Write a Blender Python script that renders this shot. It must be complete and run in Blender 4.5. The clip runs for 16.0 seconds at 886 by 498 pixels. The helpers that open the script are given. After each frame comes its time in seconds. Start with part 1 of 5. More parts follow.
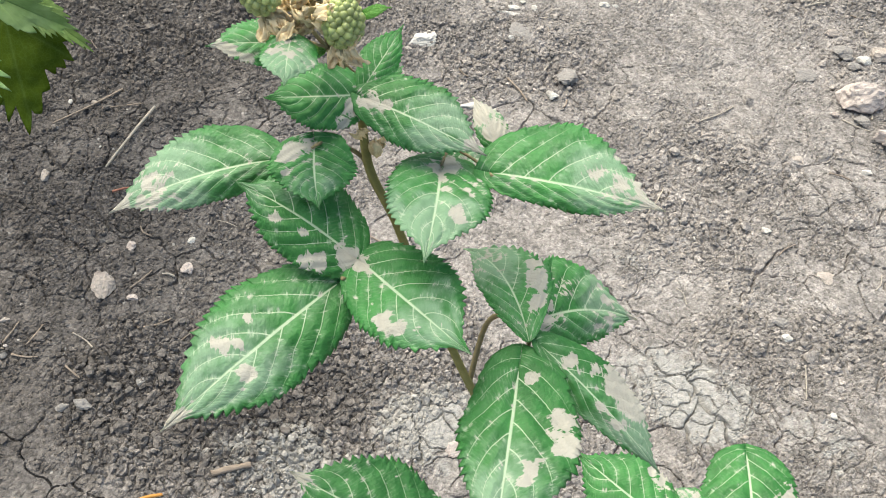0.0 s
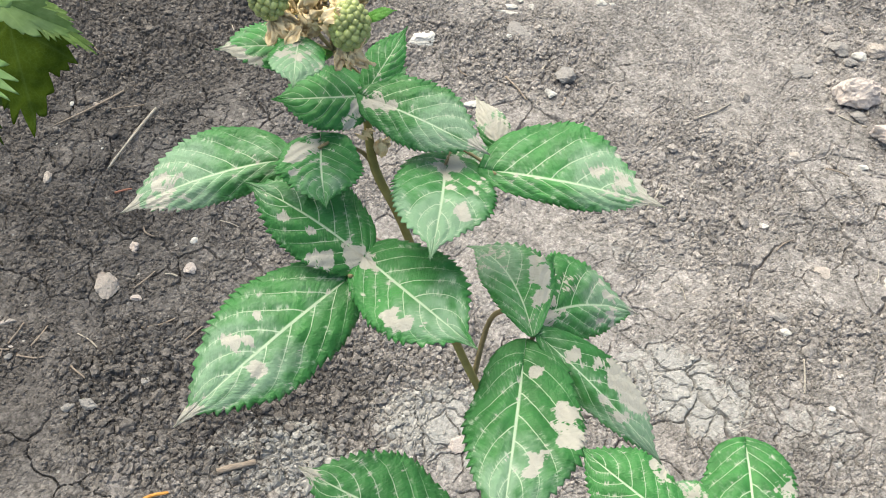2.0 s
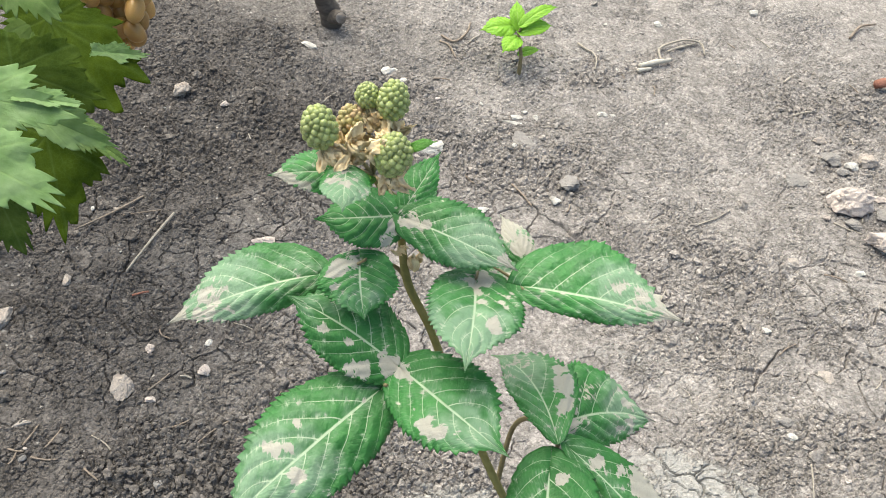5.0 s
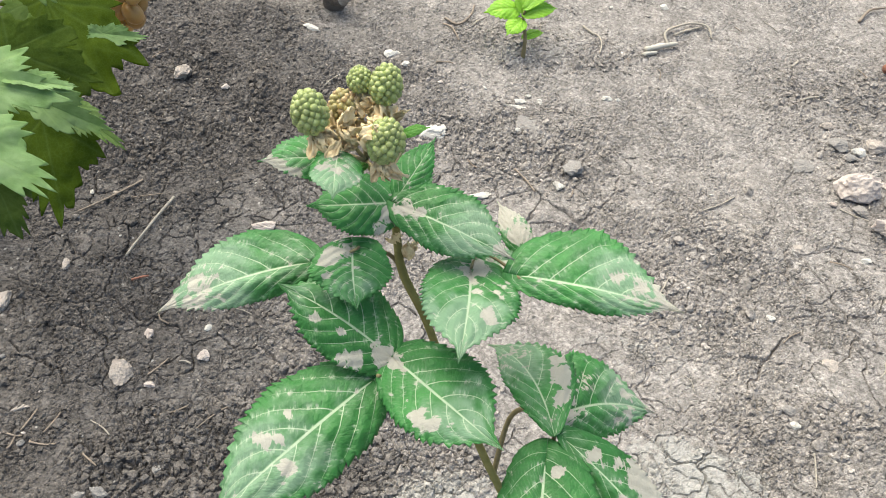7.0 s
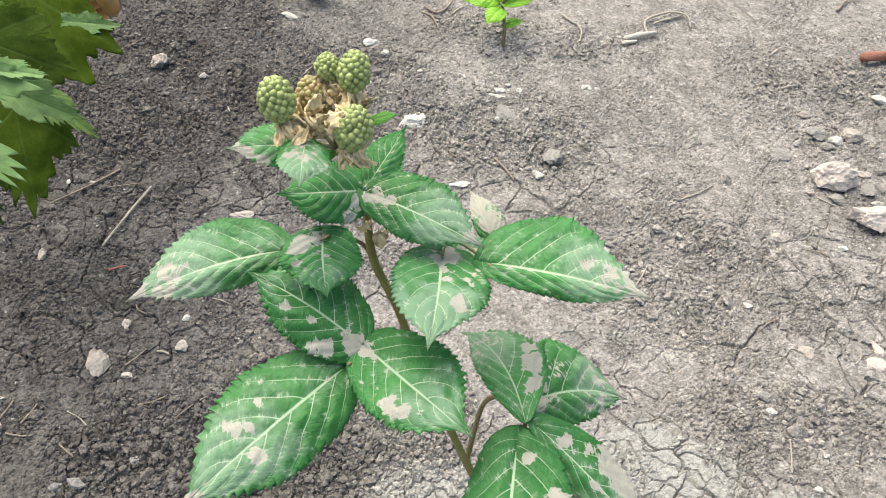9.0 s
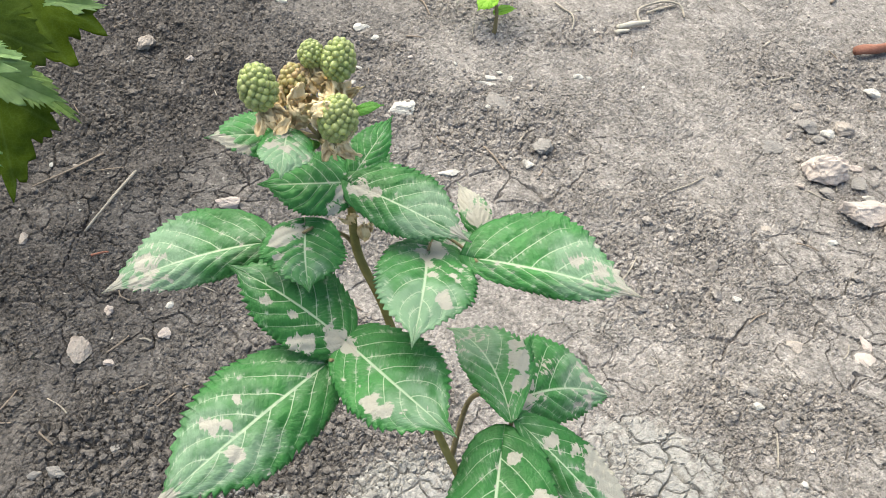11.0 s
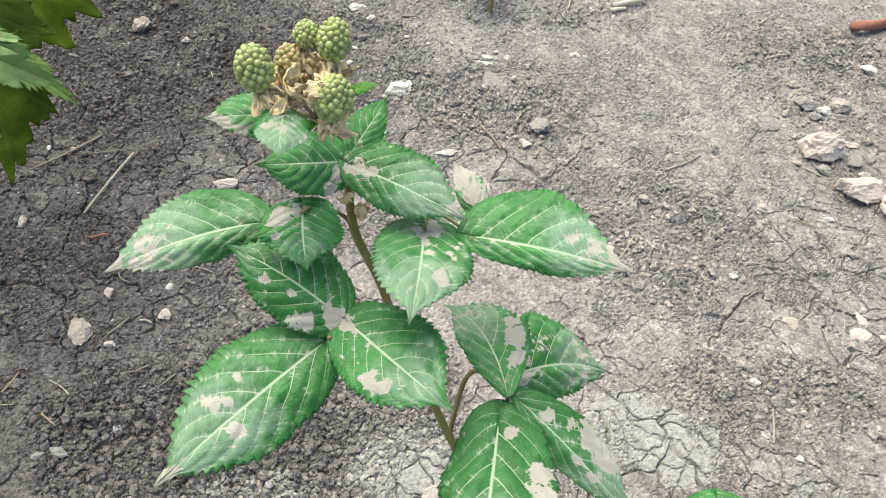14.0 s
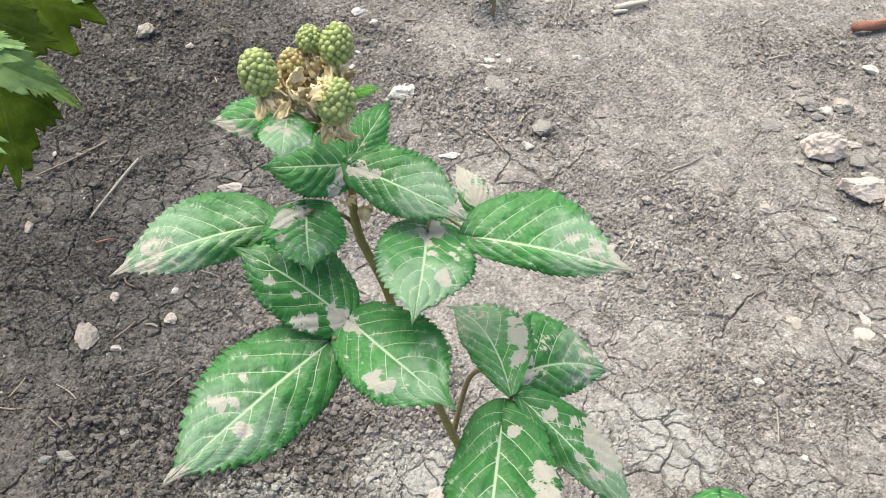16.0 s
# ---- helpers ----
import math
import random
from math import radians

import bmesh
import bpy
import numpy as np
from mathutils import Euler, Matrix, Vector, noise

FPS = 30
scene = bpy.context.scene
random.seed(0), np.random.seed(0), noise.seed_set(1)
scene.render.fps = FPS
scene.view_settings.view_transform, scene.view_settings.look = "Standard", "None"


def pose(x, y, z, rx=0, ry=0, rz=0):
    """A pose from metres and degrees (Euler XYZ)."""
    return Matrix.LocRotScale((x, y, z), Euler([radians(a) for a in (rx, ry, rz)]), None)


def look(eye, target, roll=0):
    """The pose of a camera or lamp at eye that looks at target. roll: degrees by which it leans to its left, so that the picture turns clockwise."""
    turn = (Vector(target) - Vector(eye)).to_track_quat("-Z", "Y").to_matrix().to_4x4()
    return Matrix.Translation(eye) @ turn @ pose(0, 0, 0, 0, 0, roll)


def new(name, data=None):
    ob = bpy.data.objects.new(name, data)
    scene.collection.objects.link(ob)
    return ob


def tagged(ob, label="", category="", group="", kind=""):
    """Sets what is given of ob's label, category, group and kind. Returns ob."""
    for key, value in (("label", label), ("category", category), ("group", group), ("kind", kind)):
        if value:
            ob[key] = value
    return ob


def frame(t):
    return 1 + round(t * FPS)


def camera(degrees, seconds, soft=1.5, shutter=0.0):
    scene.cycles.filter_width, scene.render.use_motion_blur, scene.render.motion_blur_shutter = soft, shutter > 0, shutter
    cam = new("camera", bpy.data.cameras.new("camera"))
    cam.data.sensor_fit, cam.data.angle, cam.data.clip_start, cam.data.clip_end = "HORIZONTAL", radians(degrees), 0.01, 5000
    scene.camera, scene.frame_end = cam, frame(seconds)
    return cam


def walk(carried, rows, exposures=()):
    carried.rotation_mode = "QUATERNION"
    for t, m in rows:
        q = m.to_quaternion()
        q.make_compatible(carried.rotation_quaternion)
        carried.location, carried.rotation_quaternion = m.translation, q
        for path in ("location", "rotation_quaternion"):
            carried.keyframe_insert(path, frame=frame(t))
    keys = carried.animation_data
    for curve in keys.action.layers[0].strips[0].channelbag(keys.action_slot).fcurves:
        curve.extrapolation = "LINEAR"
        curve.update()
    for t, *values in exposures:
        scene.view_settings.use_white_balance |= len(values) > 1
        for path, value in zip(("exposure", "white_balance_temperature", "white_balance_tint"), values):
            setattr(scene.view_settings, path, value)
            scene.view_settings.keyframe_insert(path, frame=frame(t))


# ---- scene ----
cam = camera(53.1, 16.0, soft=1.0)
PATH = [
    (0, (0.1013, 0.1537, 1.0613), (0.07, 1.6475, -0.9437), 8.1),
    (0.5, (0.1013, 0.1537, 1.0587), (0.0725, 1.6338, -0.9563), 7.9),
    (1, (0.1038, 0.1588, 1.0575), (0.0725, 1.6175, -0.9725), 7.6),
    (1.5, (0.1, 0.155, 1.0587), (0.0737, 1.6075, -0.975), 7.7),
    (2, (0.0975, 0.1463, 1.0688), (0.0725, 1.6375, -0.9375), 7.8),
    (2.5, (0.0925, 0.1425, 1.0762), (0.0625, 1.7075, -0.8737), 7.8),
    (3, (0.0775, 0.13, 1.0875), (0.0413, 1.785, -0.7863), 8.1),
    (3.5, (0.0762, 0.1313, 1.1075), (0.0275, 1.8213, -0.735), 7.2),
    (3.7, (0.075, 0.1263, 1.1088), (0.0175, 1.8313, -0.7188), 6.9),
    (6, (0.0775, 0.1388, 1.09), (0.0238, 1.8237, -0.7562), 7.8),
    (6.5, (0.085, 0.1425, 1.0938), (0.0163, 1.8125, -0.765), 7.3),
    (7, (0.0813, 0.1413, 1.0913), (0.0175, 1.8075, -0.7725), 7.4),
    (7.5, (0.0825, 0.1388, 1.095), (0.0225, 1.805, -0.7675), 7.5),
    (8, (0.0925, 0.1375, 1.0987), (0.0238, 1.795, -0.7712), 7.1),
    (8.5, (0.0925, 0.1363, 1.0987), (0.0338, 1.7888, -0.7762), 7.3),
    (9, (0.09, 0.1413, 1.0913), (0.0737, 1.7913, -0.7863), 8.4),
    (9.5, (0.0925, 0.1525, 1.0837), (0.1, 1.7975, -0.7988), 9.4),
    (12, (0.09, 0.155, 1.0837), (0.1263, 1.7688, -0.8263), 10.7),
    (12.5, (0.09, 0.155, 1.0825), (0.1475, 1.7625, -0.83), 11.4),
    (13, (0.0938, 0.1537, 1.0875), (0.14, 1.7512, -0.8337), 10.7),
    (13.5, (0.0925, 0.1525, 1.0862), (0.1288, 1.7425, -0.8438), 10.2),
    (14, (0.0925, 0.15, 1.0875), (0.125, 1.7338, -0.8463), 10.0),
    (14.5, (0.095, 0.1487, 1.09), (0.1162, 1.73, -0.8463), 9.4),
    (15, (0.095, 0.15, 1.0888), (0.115, 1.7312, -0.8475), 9.3),
    (15.5, (0.0925, 0.1475, 1.0888), (0.1162, 1.7312, -0.845), 9.3),
    (16, (0.0938, 0.145, 1.0913), (0.1125, 1.735, -0.8375), 9.2),
]
walk(cam, [(t, look(eye, target, roll)) for t, eye, target, roll in PATH], [(0, 0.97, 7080, 1), (16, 0.97, 7080, 1)])

# ---- light: bright overcast sky, high soft sun behind the cloud ----
SUN_ELEVATION, SUN_BEARING = radians(61), radians(312)
world = bpy.data.worlds.new("overcast")
scene.world = world
world.use_nodes = True
wn, wl = world.node_tree.nodes, world.node_tree.links
sky = wn.new("ShaderNodeTexSky")
sky.sky_type = "NISHITA"
sky.sun_disc = False
sky.sun_elevation, sky.sun_rotation = SUN_ELEVATION, SUN_BEARING
sky.air_density, sky.dust_density, sky.ozone_density = 1.0, 4.0, 1.0
wl.new(sky.outputs[0], wn["Background"].inputs[0])
wn["Background"].inputs[1].default_value = 0.15
sun = new("sun", bpy.data.lights.new("sun", "SUN"))
sun.data.energy, sun.data.angle, sun.data.color = 2.5, radians(65), (1.0, 0.95, 0.88)
sun.matrix_world = look((math.sin(SUN_BEARING) * math.cos(SUN_ELEVATION) * 5, math.cos(SUN_BEARING) * math.cos(SUN_ELEVATION) * 5, math.sin(SUN_ELEVATION) * 5), (0, 0, 0))


# ---- noise on arrays, for the shapes of soil and leaves ----
def lattice(ix, iy, seed):
    n = (ix.astype(np.int64) * 374761393 + iy.astype(np.int64) * 668265263 + seed * 974634777) & 0xFFFFFFFF
    n = ((n ^ (n >> 13)) * 1274126177) & 0xFFFFFFFF
    n = ((n ^ (n >> 16)) * 2246822519) & 0xFFFFFFFF
    return ((n ^ (n >> 15)) & 0xFFFFFF) / float(0xFFFFFF)


def grain(x, y, size, seed=0):
    x, y = np.asarray(x, float) / size, np.asarray(y, float) / size
    ix, iy = np.floor(x), np.floor(y)
    fx, fy = x - ix, y - iy
    fx, fy = fx * fx * (3 - 2 * fx), fy * fy * (3 - 2 * fy)
    a = lattice(ix, iy, seed) * (1 - fx) + lattice(ix + 1, iy, seed) * fx
    b = lattice(ix, iy + 1, seed) * (1 - fx) + lattice(ix + 1, iy + 1, seed) * fx
    return a * (1 - fy) + b * fy


def layered(x, y, size, seed=0, octaves=4, gain=0.5):
    total, weight, amount = 0, 1.0, 0.0
    for k in range(octaves):
        total = total + weight * grain(x, y, size / 2 ** k, seed + 17 * k)
        amount += weight
        weight *= gain
    return total / amount


def cell_gap(x, y, size, seed=0):
    """Distance to the border between the two nearest of scattered cells, in metres, and a random value of the cell."""
    x, y = x / size, y / size
    ix, iy = np.floor(x), np.floor(y)
    first, second = np.full(x.shape, 9.0), np.full(x.shape, 9.0)
    value = np.zeros(x.shape)
    for dx in (-1, 0, 1):
        for dy in (-1, 0, 1):
            jx, jy = ix + dx, iy + dy
            px, py = jx + lattice(jx, jy, seed), jy + lattice(jx, jy, seed + 5)
            d = np.hypot(px - x, py - y)
            near = d < first
            second = np.where(near, first, np.minimum(second, d))
            value = np.where(near, lattice(jx, jy, seed + 9), value)
            first = np.where(near, d, first)
    return (second - first) * size * 0.5, value


def ramp(v, a, b):
    t = np.clip((v - a) / (b - a), 0, 1)
    return t * t * (3 - 2 * t)


# ---- materials ----
def shader(name, rough=0.8, spec=0.3):
    m = bpy.data.materials.new(name)
    m.use_nodes = True
    b = m.node_tree.nodes["Principled BSDF"]
    b.inputs["Roughness"].default_value = rough
    b.inputs["Specular IOR Level"].default_value = spec
    return m, m.node_tree.nodes, m.node_tree.links, b


def colour_noise(n, l, scale, stops, detail=6, coord=None, rough=0.6):
    t = n.new("ShaderNodeTexNoise")
    t.inputs["Scale"].default_value, t.inputs["Detail"].default_value, t.inputs["Roughness"].default_value = scale, detail, rough
    if coord is not None:
        l.new(coord, t.inputs["Vector"])
    r = n.new("ShaderNodeValToRGB")
    els = r.color_ramp.elements
    els[0].position, els[0].color = stops[0][0], (*stops[0][1], 1)
    els[1].position, els[1].color = stops[-1][0], (*stops[-1][1], 1)
    for p, c in stops[1:-1]:
        els.new(p).color = (*c, 1)
    l.new(t.outputs["Fac"], r.inputs[0])
    return t, r.outputs[0]


def blend(n, l, fac, a, b, kind="MIX"):
    m = n.new("ShaderNodeMix")
    m.data_type, m.blend_type = "RGBA", kind
    for sock, v in ((m.inputs[0], fac), (m.inputs[6], a), (m.inputs[7], b)):
        if isinstance(v, (int, float)):
            sock.default_value = v
        elif isinstance(v, tuple):
            sock.default_value = (*v, 1)
        else:
            l.new(v, sock)
    return m.outputs[2]


def sums(n, l, op, a, b=0.0, c=0.0, clamp=False):
    m = n.new("ShaderNodeMath")
    m.operation, m.use_clamp = op, clamp
    for sock, v in zip(m.inputs, (a, b, c)):
        if isinstance(v, (int, float)):
            sock.default_value = v
        else:
            l.new(v, sock)
    return m.outputs[0]


def stepped(n, l, v, a, b):
    m = n.new("ShaderNodeMapRange")
    m.interpolation_type = "SMOOTHSTEP"
    l.new(v, m.inputs[0])
    m.inputs[1].default_value, m.inputs[2].default_value = a, b
    return m.outputs[0]


def relief(n, l, b, height, strength, distance):
    k = n.new("ShaderNodeBump")
    k.inputs["Strength"].default_value, k.inputs["Distance"].default_value = strength, distance
    l.new(height, k.inputs["Height"])
    l.new(k.outputs[0], b.inputs["Normal"])


def attribute(n, name):
    a = n.new("ShaderNodeAttribute")
    a.attribute_name = name
    return a.outputs["Fac"]


def soil_material(name, loose=False):
    m, n, l, b = shader(name, 0.95, 0.12)
    pos = n.new("ShaderNodeNewGeometry").outputs["Position"]
    _, broad = colour_noise(n, l, 5, [(0.3, (0.186, 0.174, 0.170)), (0.7, (0.248, 0.233, 0.228))], 5, pos)
    _, fine = colour_noise(n, l, 150, [(0.28, (0.68, 0.675, 0.67)), (0.5, (1, 1, 1)), (0.74, (1.36, 1.35, 1.33))], 6, pos, 0.7)
    col = blend(n, l, 1.0, broad, fine, "MULTIPLY")
    _, mid = colour_noise(n, l, 34, [(0.35, (0.82, 0.81, 0.80)), (0.65, (1.16, 1.15, 1.14))], 4, pos)
    col = blend(n, l, 1.0, col, mid, "MULTIPLY")
    # grains and flakes, each of its own shade
    for scale, low, high in ((95, 0.88, 1.12), (210, 0.80, 1.22), (430, 0.78, 1.24)):
        g = n.new("ShaderNodeTexVoronoi")
        g.inputs["Scale"].default_value = scale
        l.new(pos, g.inputs["Vector"])
        one = n.new("ShaderNodeSeparateColor")
        l.new(g.outputs["Color"], one.inputs[0])
        shade = n.new("ShaderNodeMapRange")
        l.new(one.outputs[0], shade.inputs[0])
        shade.inputs[3].default_value, shade.inputs[4].default_value = low, high
        col = blend(n, l, 1.0, col, shade.outputs[0], "MULTIPLY")
    # moister soil, and part of the shade below the vine, as darker colour
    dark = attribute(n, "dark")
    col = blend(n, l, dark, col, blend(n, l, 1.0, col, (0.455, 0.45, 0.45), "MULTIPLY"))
    lime = attribute(n, "lime")
    t, _ = colour_noise(n, l, 60, [(0, (0, 0, 0)), (1, (1, 1, 1))], 6, pos, 0.7)
    crust = stepped(n, l, sums(n, l, "ADD", lime, sums(n, l, "MULTIPLY", sums(n, l, "SUBTRACT", t.outputs["Fac"], 0.5), 2.2)), 0.50, 0.95)
    col = blend(n, l, sums(n, l, "MULTIPLY", crust, 0.8), col, blend(n, l, 1.0, (0.30, 0.295, 0.287), fine, "MULTIPLY"))
    if loose:
        geo = n.new("ShaderNodeNewGeometry")
        vary = n.new("ShaderNodeMapRange")
        l.new(geo.outputs["Random Per Island"], vary.inputs[0])
        vary.inputs[3].default_value, vary.inputs[4].default_value = 0.84, 1.22
        col = blend(n, l, 1.0, col, blend(n, l, 1.0, (1.0, 0.985, 0.965), vary.outputs[0], "MULTIPLY"), "MULTIPLY")
    else:
        # scattered pale grains pressed into the crust
        v = n.new("ShaderNodeTexVoronoi")
        v.inputs["Scale"].default_value = 110
        l.new(pos, v.inputs["Vector"])
        pick = n.new("ShaderNodeSeparateColor")
        l.new(v.outputs["Color"], pick.inputs[0])
        speck = sums(n, l, "MULTIPLY", stepped(n, l, pick.outputs[0], 0.945, 0.955), sums(n, l, "SUBTRACT", 1.0, stepped(n, l, v.outputs["Distance"], 0.2, 0.32)))
        col = blend(n, l, sums(n, l, "MULTIPLY", speck, 0.8), col, (0.36, 0.34, 0.32))
    l.new(col, b.inputs["Base Color"])
    h1, _ = colour_noise(n, l, 420, [(0, (0, 0, 0)), (1, (1, 1, 1))], 8, pos, 0.75)
    relief(n, l, b, h1.outputs["Fac"], 0.7, 0.0012)
    return m


def mineral_material(name, low, high, patch):
    m, n, l, b = shader(name, 0.9, 0.2)
    co = n.new("ShaderNodeNewGeometry").outputs["Position"]
    _, base = colour_noise(n, l, 60, [(0.3, low), (0.7, high)], 8, co, 0.7)
    t, _ = colour_noise(n, l, 28, [(0, (0, 0, 0)), (1, (1, 1, 1))], 5, co)
    col = blend(n, l, stepped(n, l, t.outputs["Fac"], 0.55, 0.68), base, patch)
    l.new(col, b.inputs["Base Color"])
    h, _ = colour_noise(n, l, 180, [(0, (0, 0, 0)), (1, (1, 1, 1))], 8, co, 0.75)
    relief(n, l, b, h.outputs["Fac"], 0.8, 0.004)
    return m


def fibre_material(name, low, high, scale=40):
    m, n, l, b = shader(name, 0.8, 0.25)
    co = n.new("ShaderNodeTexCoord").outputs["Object"]
    mp = n.new("ShaderNodeMapping")
    mp.inputs["Scale"].default_value = (0.15, 1, 1)
    l.new(co, mp.inputs[0])
    t, base = colour_noise(n, l, scale * 8, [(0.3, low), (0.7, high)], 6, mp.outputs[0], 0.7)
    l.new(base, b.inputs["Base Color"])
    relief(n, l, b, t.outputs["Fac"], 0.6, 0.002)
    return m


def leaf_material(name, deep, fresh, vein_colour, veins=7.0, slope=0.36, gloss=0.46, dusty=True):
    """Blade with pinnate veins: u runs from base to tip, v from edge to edge."""
    m, n, l, b = shader(name, gloss, 0.30)
    uv = n.new("ShaderNodeUVMap")
    uv.uv_map = "blade"
    sep = n.new("ShaderNodeSeparateXYZ")
    l.new(uv.outputs[0], sep.inputs[0])
    u, v = sep.outputs[0], sep.outputs[1]
    side = sums(n, l, "ABSOLUTE", sums(n, l, "SUBTRACT", sums(n, l, "MULTIPLY", v, 2.0), 1.0))
    co = n.new("ShaderNodeTexCoord").outputs["Object"]
    t, base = colour_noise(n, l, 45, [(0.3, deep), (0.72, fresh)], 5, co)
    info = n.new("ShaderNodeObjectInfo")
    tint = n.new("ShaderNodeMapRange")
    l.new(info.outputs["Random"], tint.inputs[0])
    tint.inputs[3].default_value, tint.inputs[4].default_value = 0.92, 1.2
    base = blend(n, l, 1.0, base, tint.outputs[0], "MULTIPLY")
    # ribs
    s = sums(n, l, "SUBTRACT", u, sums(n, l, "MULTIPLY", sums(n, l, "POWER", side, 1.2), slope))
    lean = sums(n, l, "MULTIPLY", sums(n, l, "SIGN", sums(n, l, "SUBTRACT", v, 0.5)), 0.03)
    s = sums(n, l, "ADD", s, lean)
    s = sums(n, l, "MULTIPLY_ADD", sums(n, l, "SUBTRACT", t.outputs["Fac"], 0.5), 0.04, s)
    gap = sums(n, l, "ABSOLUTE", sums(n, l, "SUBTRACT", sums(n, l, "FRACT", sums(n, l, "MULTIPLY", s, veins)), 0.5))
    thin = sums(n, l, "SUBTRACT", 1.0, stepped(n, l, sums(n, l, "MULTIPLY_ADD", side, 0.018, gap), 0.010, 0.046))
    lateral = sums(n, l, "MULTIPLY", thin, sums(n, l, "SUBTRACT", 1.0, stepped(n, l, side, 0.55, 1.0)))
    mid = sums(n, l, "SUBTRACT", 1.0, stepped(n, l, sums(n, l, "MULTIPLY_ADD", u, 0.012, side), 0.014, 0.040))
    ribs = sums(n, l, "MAXIMUM", lateral, mid)
    # ladder of fine veins across the panels between the ribs
    blot = n.new("ShaderNodeTexNoise")
    blot.inputs["Scale"].default_value, blot.inputs["Detail"].default_value = 130, 5
    l.new(co, blot.inputs["Vector"])
    across = sums(n, l, "MULTIPLY_ADD", u, 4.0, side)
    rung = sums(n, l, "MULTIPLY_ADD", across, 8.5, sums(n, l, "MULTIPLY", blot.outputs["Fac"], 3.0))
    rung = sums(n, l, "ABSOLUTE", sums(n, l, "SUBTRACT", sums(n, l, "FRACT", rung), 0.5))
    mesh_line = sums(n, l, "SUBTRACT", 1.0, stepped(n, l, rung, 0.02, 0.26))
    base = blend(n, l, sums(n, l, "MULTIPLY", mesh_line, sums(n, l, "MULTIPLY", stepped(n, l, blot.outputs["Fac"], 0.42, 0.66), 0.11)), base, vein_colour)
    col = blend(n, l, sums(n, l, "MULTIPLY", sums(n, l, "MAXIMUM", sums(n, l, "MULTIPLY", lateral, 0.9), mid), 0.85), base, vein_colour)
    if dusty:
        st = n.new("ShaderNodeTexNoise")
        st.inputs["Scale"].default_value, st.inputs["Detail"].default_value, st.inputs["Roughness"].default_value = 1.0, 5, 0.65
        mp2 = n.new("ShaderNodeCombineXYZ")
        l.new(sums(n, l, "MULTIPLY", s, 9.0), mp2.inputs[0])
        l.new(sums(n, l, "MULTIPLY", across, 11.0), mp2.inputs[1])
        l.new(sums(n, l, "MULTIPLY", info.outputs["Random"], 40.0), mp2.inputs[2])
        l.new(mp2.outputs[0], st.inputs["Vector"])
        streak = sums(n, l, "SUBTRACT", st.outputs["Fac"], 0.5)
        panel = sums(n, l, "MULTIPLY", sums(n, l, "SUBTRACT", 0.25, gap), 0.5)
        amount = sums(n, l, "ADD", attribute(n, "dust"), sums(n, l, "MULTIPLY", streak, 1.5))
        amount = sums(n, l, "ADD", amount, sums(n, l, "MULTIPLY", sums(n, l, "SUBTRACT", blot.outputs["Fac"], 0.5), 2.6))
        amount = sums(n, l, "ADD", amount, panel)
        dust = sums(n, l, "MULTIPLY", stepped(n, l, amount, 0.50, 0.68), 0.94)
        pale = blend(n, l, t.outputs["Fac"], (0.37, 0.345, 0.31), (0.50, 0.475, 0.44))
        veil = sums(n, l, "ADD", attribute(n, "haze"), sums(n, l, "MULTIPLY", sums(n, l, "SUBTRACT", blot.outputs["Fac"], 0.5), 0.8))
        veil = sums(n, l, "ADD", veil, sums(n, l, "MULTIPLY", streak, 0.15))
        film_dust = sums(n, l, "MULTIPLY", stepped(n, l, veil, 0.10, 0.70), 0.58)
        col = blend(n, l, film_dust, col, (0.30, 0.42, 0.315))
        col = blend(n, l, sums(n, l, "MULTIPLY", ribs, 0.72), col, (0.46, 0.56, 0.42))
        # dust caught in short combs on both sides of the ribs
        near_rib = sums(n, l, "MULTIPLY", sums(n, l, "SUBTRACT", 1.0, stepped(n, l, gap, 0.03, 0.36)), sums(n, l, "SUBTRACT", 1.0, stepped(n, l, side, 0.8, 1.0)))
        area = stepped(n, l, sums(n, l, "ADD", blot.outputs["Fac"], sums(n, l, "MULTIPLY", attribute(n, "haze"), 0.25)), 0.46, 0.64)
        comb = sums(n, l, "MULTIPLY", sums(n, l, "MULTIPLY", near_rib, stepped(n, l, st.outputs["Fac"], 0.50, 0.60)), area)
        col = blend(n, l, sums(n, l, "MULTIPLY", comb, 0.62), col, (0.45, 0.52, 0.41))
        col = blend(n, l, dust, col, pale)
        rough = sums(n, l, "MULTIPLY_ADD", sums(n, l, "MAXIMUM", dust, film_dust), 0.45, gloss)
        l.new(rough, b.inputs["Roughness"])
    l.new(col, b.inputs["Base Color"])
    pucker = n.new("ShaderNodeTexNoise")
    pucker.inputs["Scale"].default_value, pucker.inputs["Detail"].default_value = 300, 4
    l.new(co, pucker.inputs["Vector"])
    skin = sums(n, l, "MULTIPLY_ADD", pucker.outputs["Fac"], 0.8, sums(n, l, "MULTIPLY", mesh_line, -0.07))
    relief(n, l, b, sums(n, l, "MULTIPLY_ADD", ribs, 0.12, skin), 0.75, 0.0020)
    tr = n.new("ShaderNodeBsdfTranslucent")
    l.new(blend(n, l, 1.0, col, (1.2, 1.3, 0.5), "MULTIPLY"), tr.inputs[0])
    mx = n.new("ShaderNodeMixShader")
    mx.inputs[0].default_value = 0.22
    l.new(b.outputs[0], mx.inputs[1])
    l.new(tr.outputs[0], mx.inputs[2])
    l.new(mx.outputs[0], n["Material Output"].inputs[0])
    return m


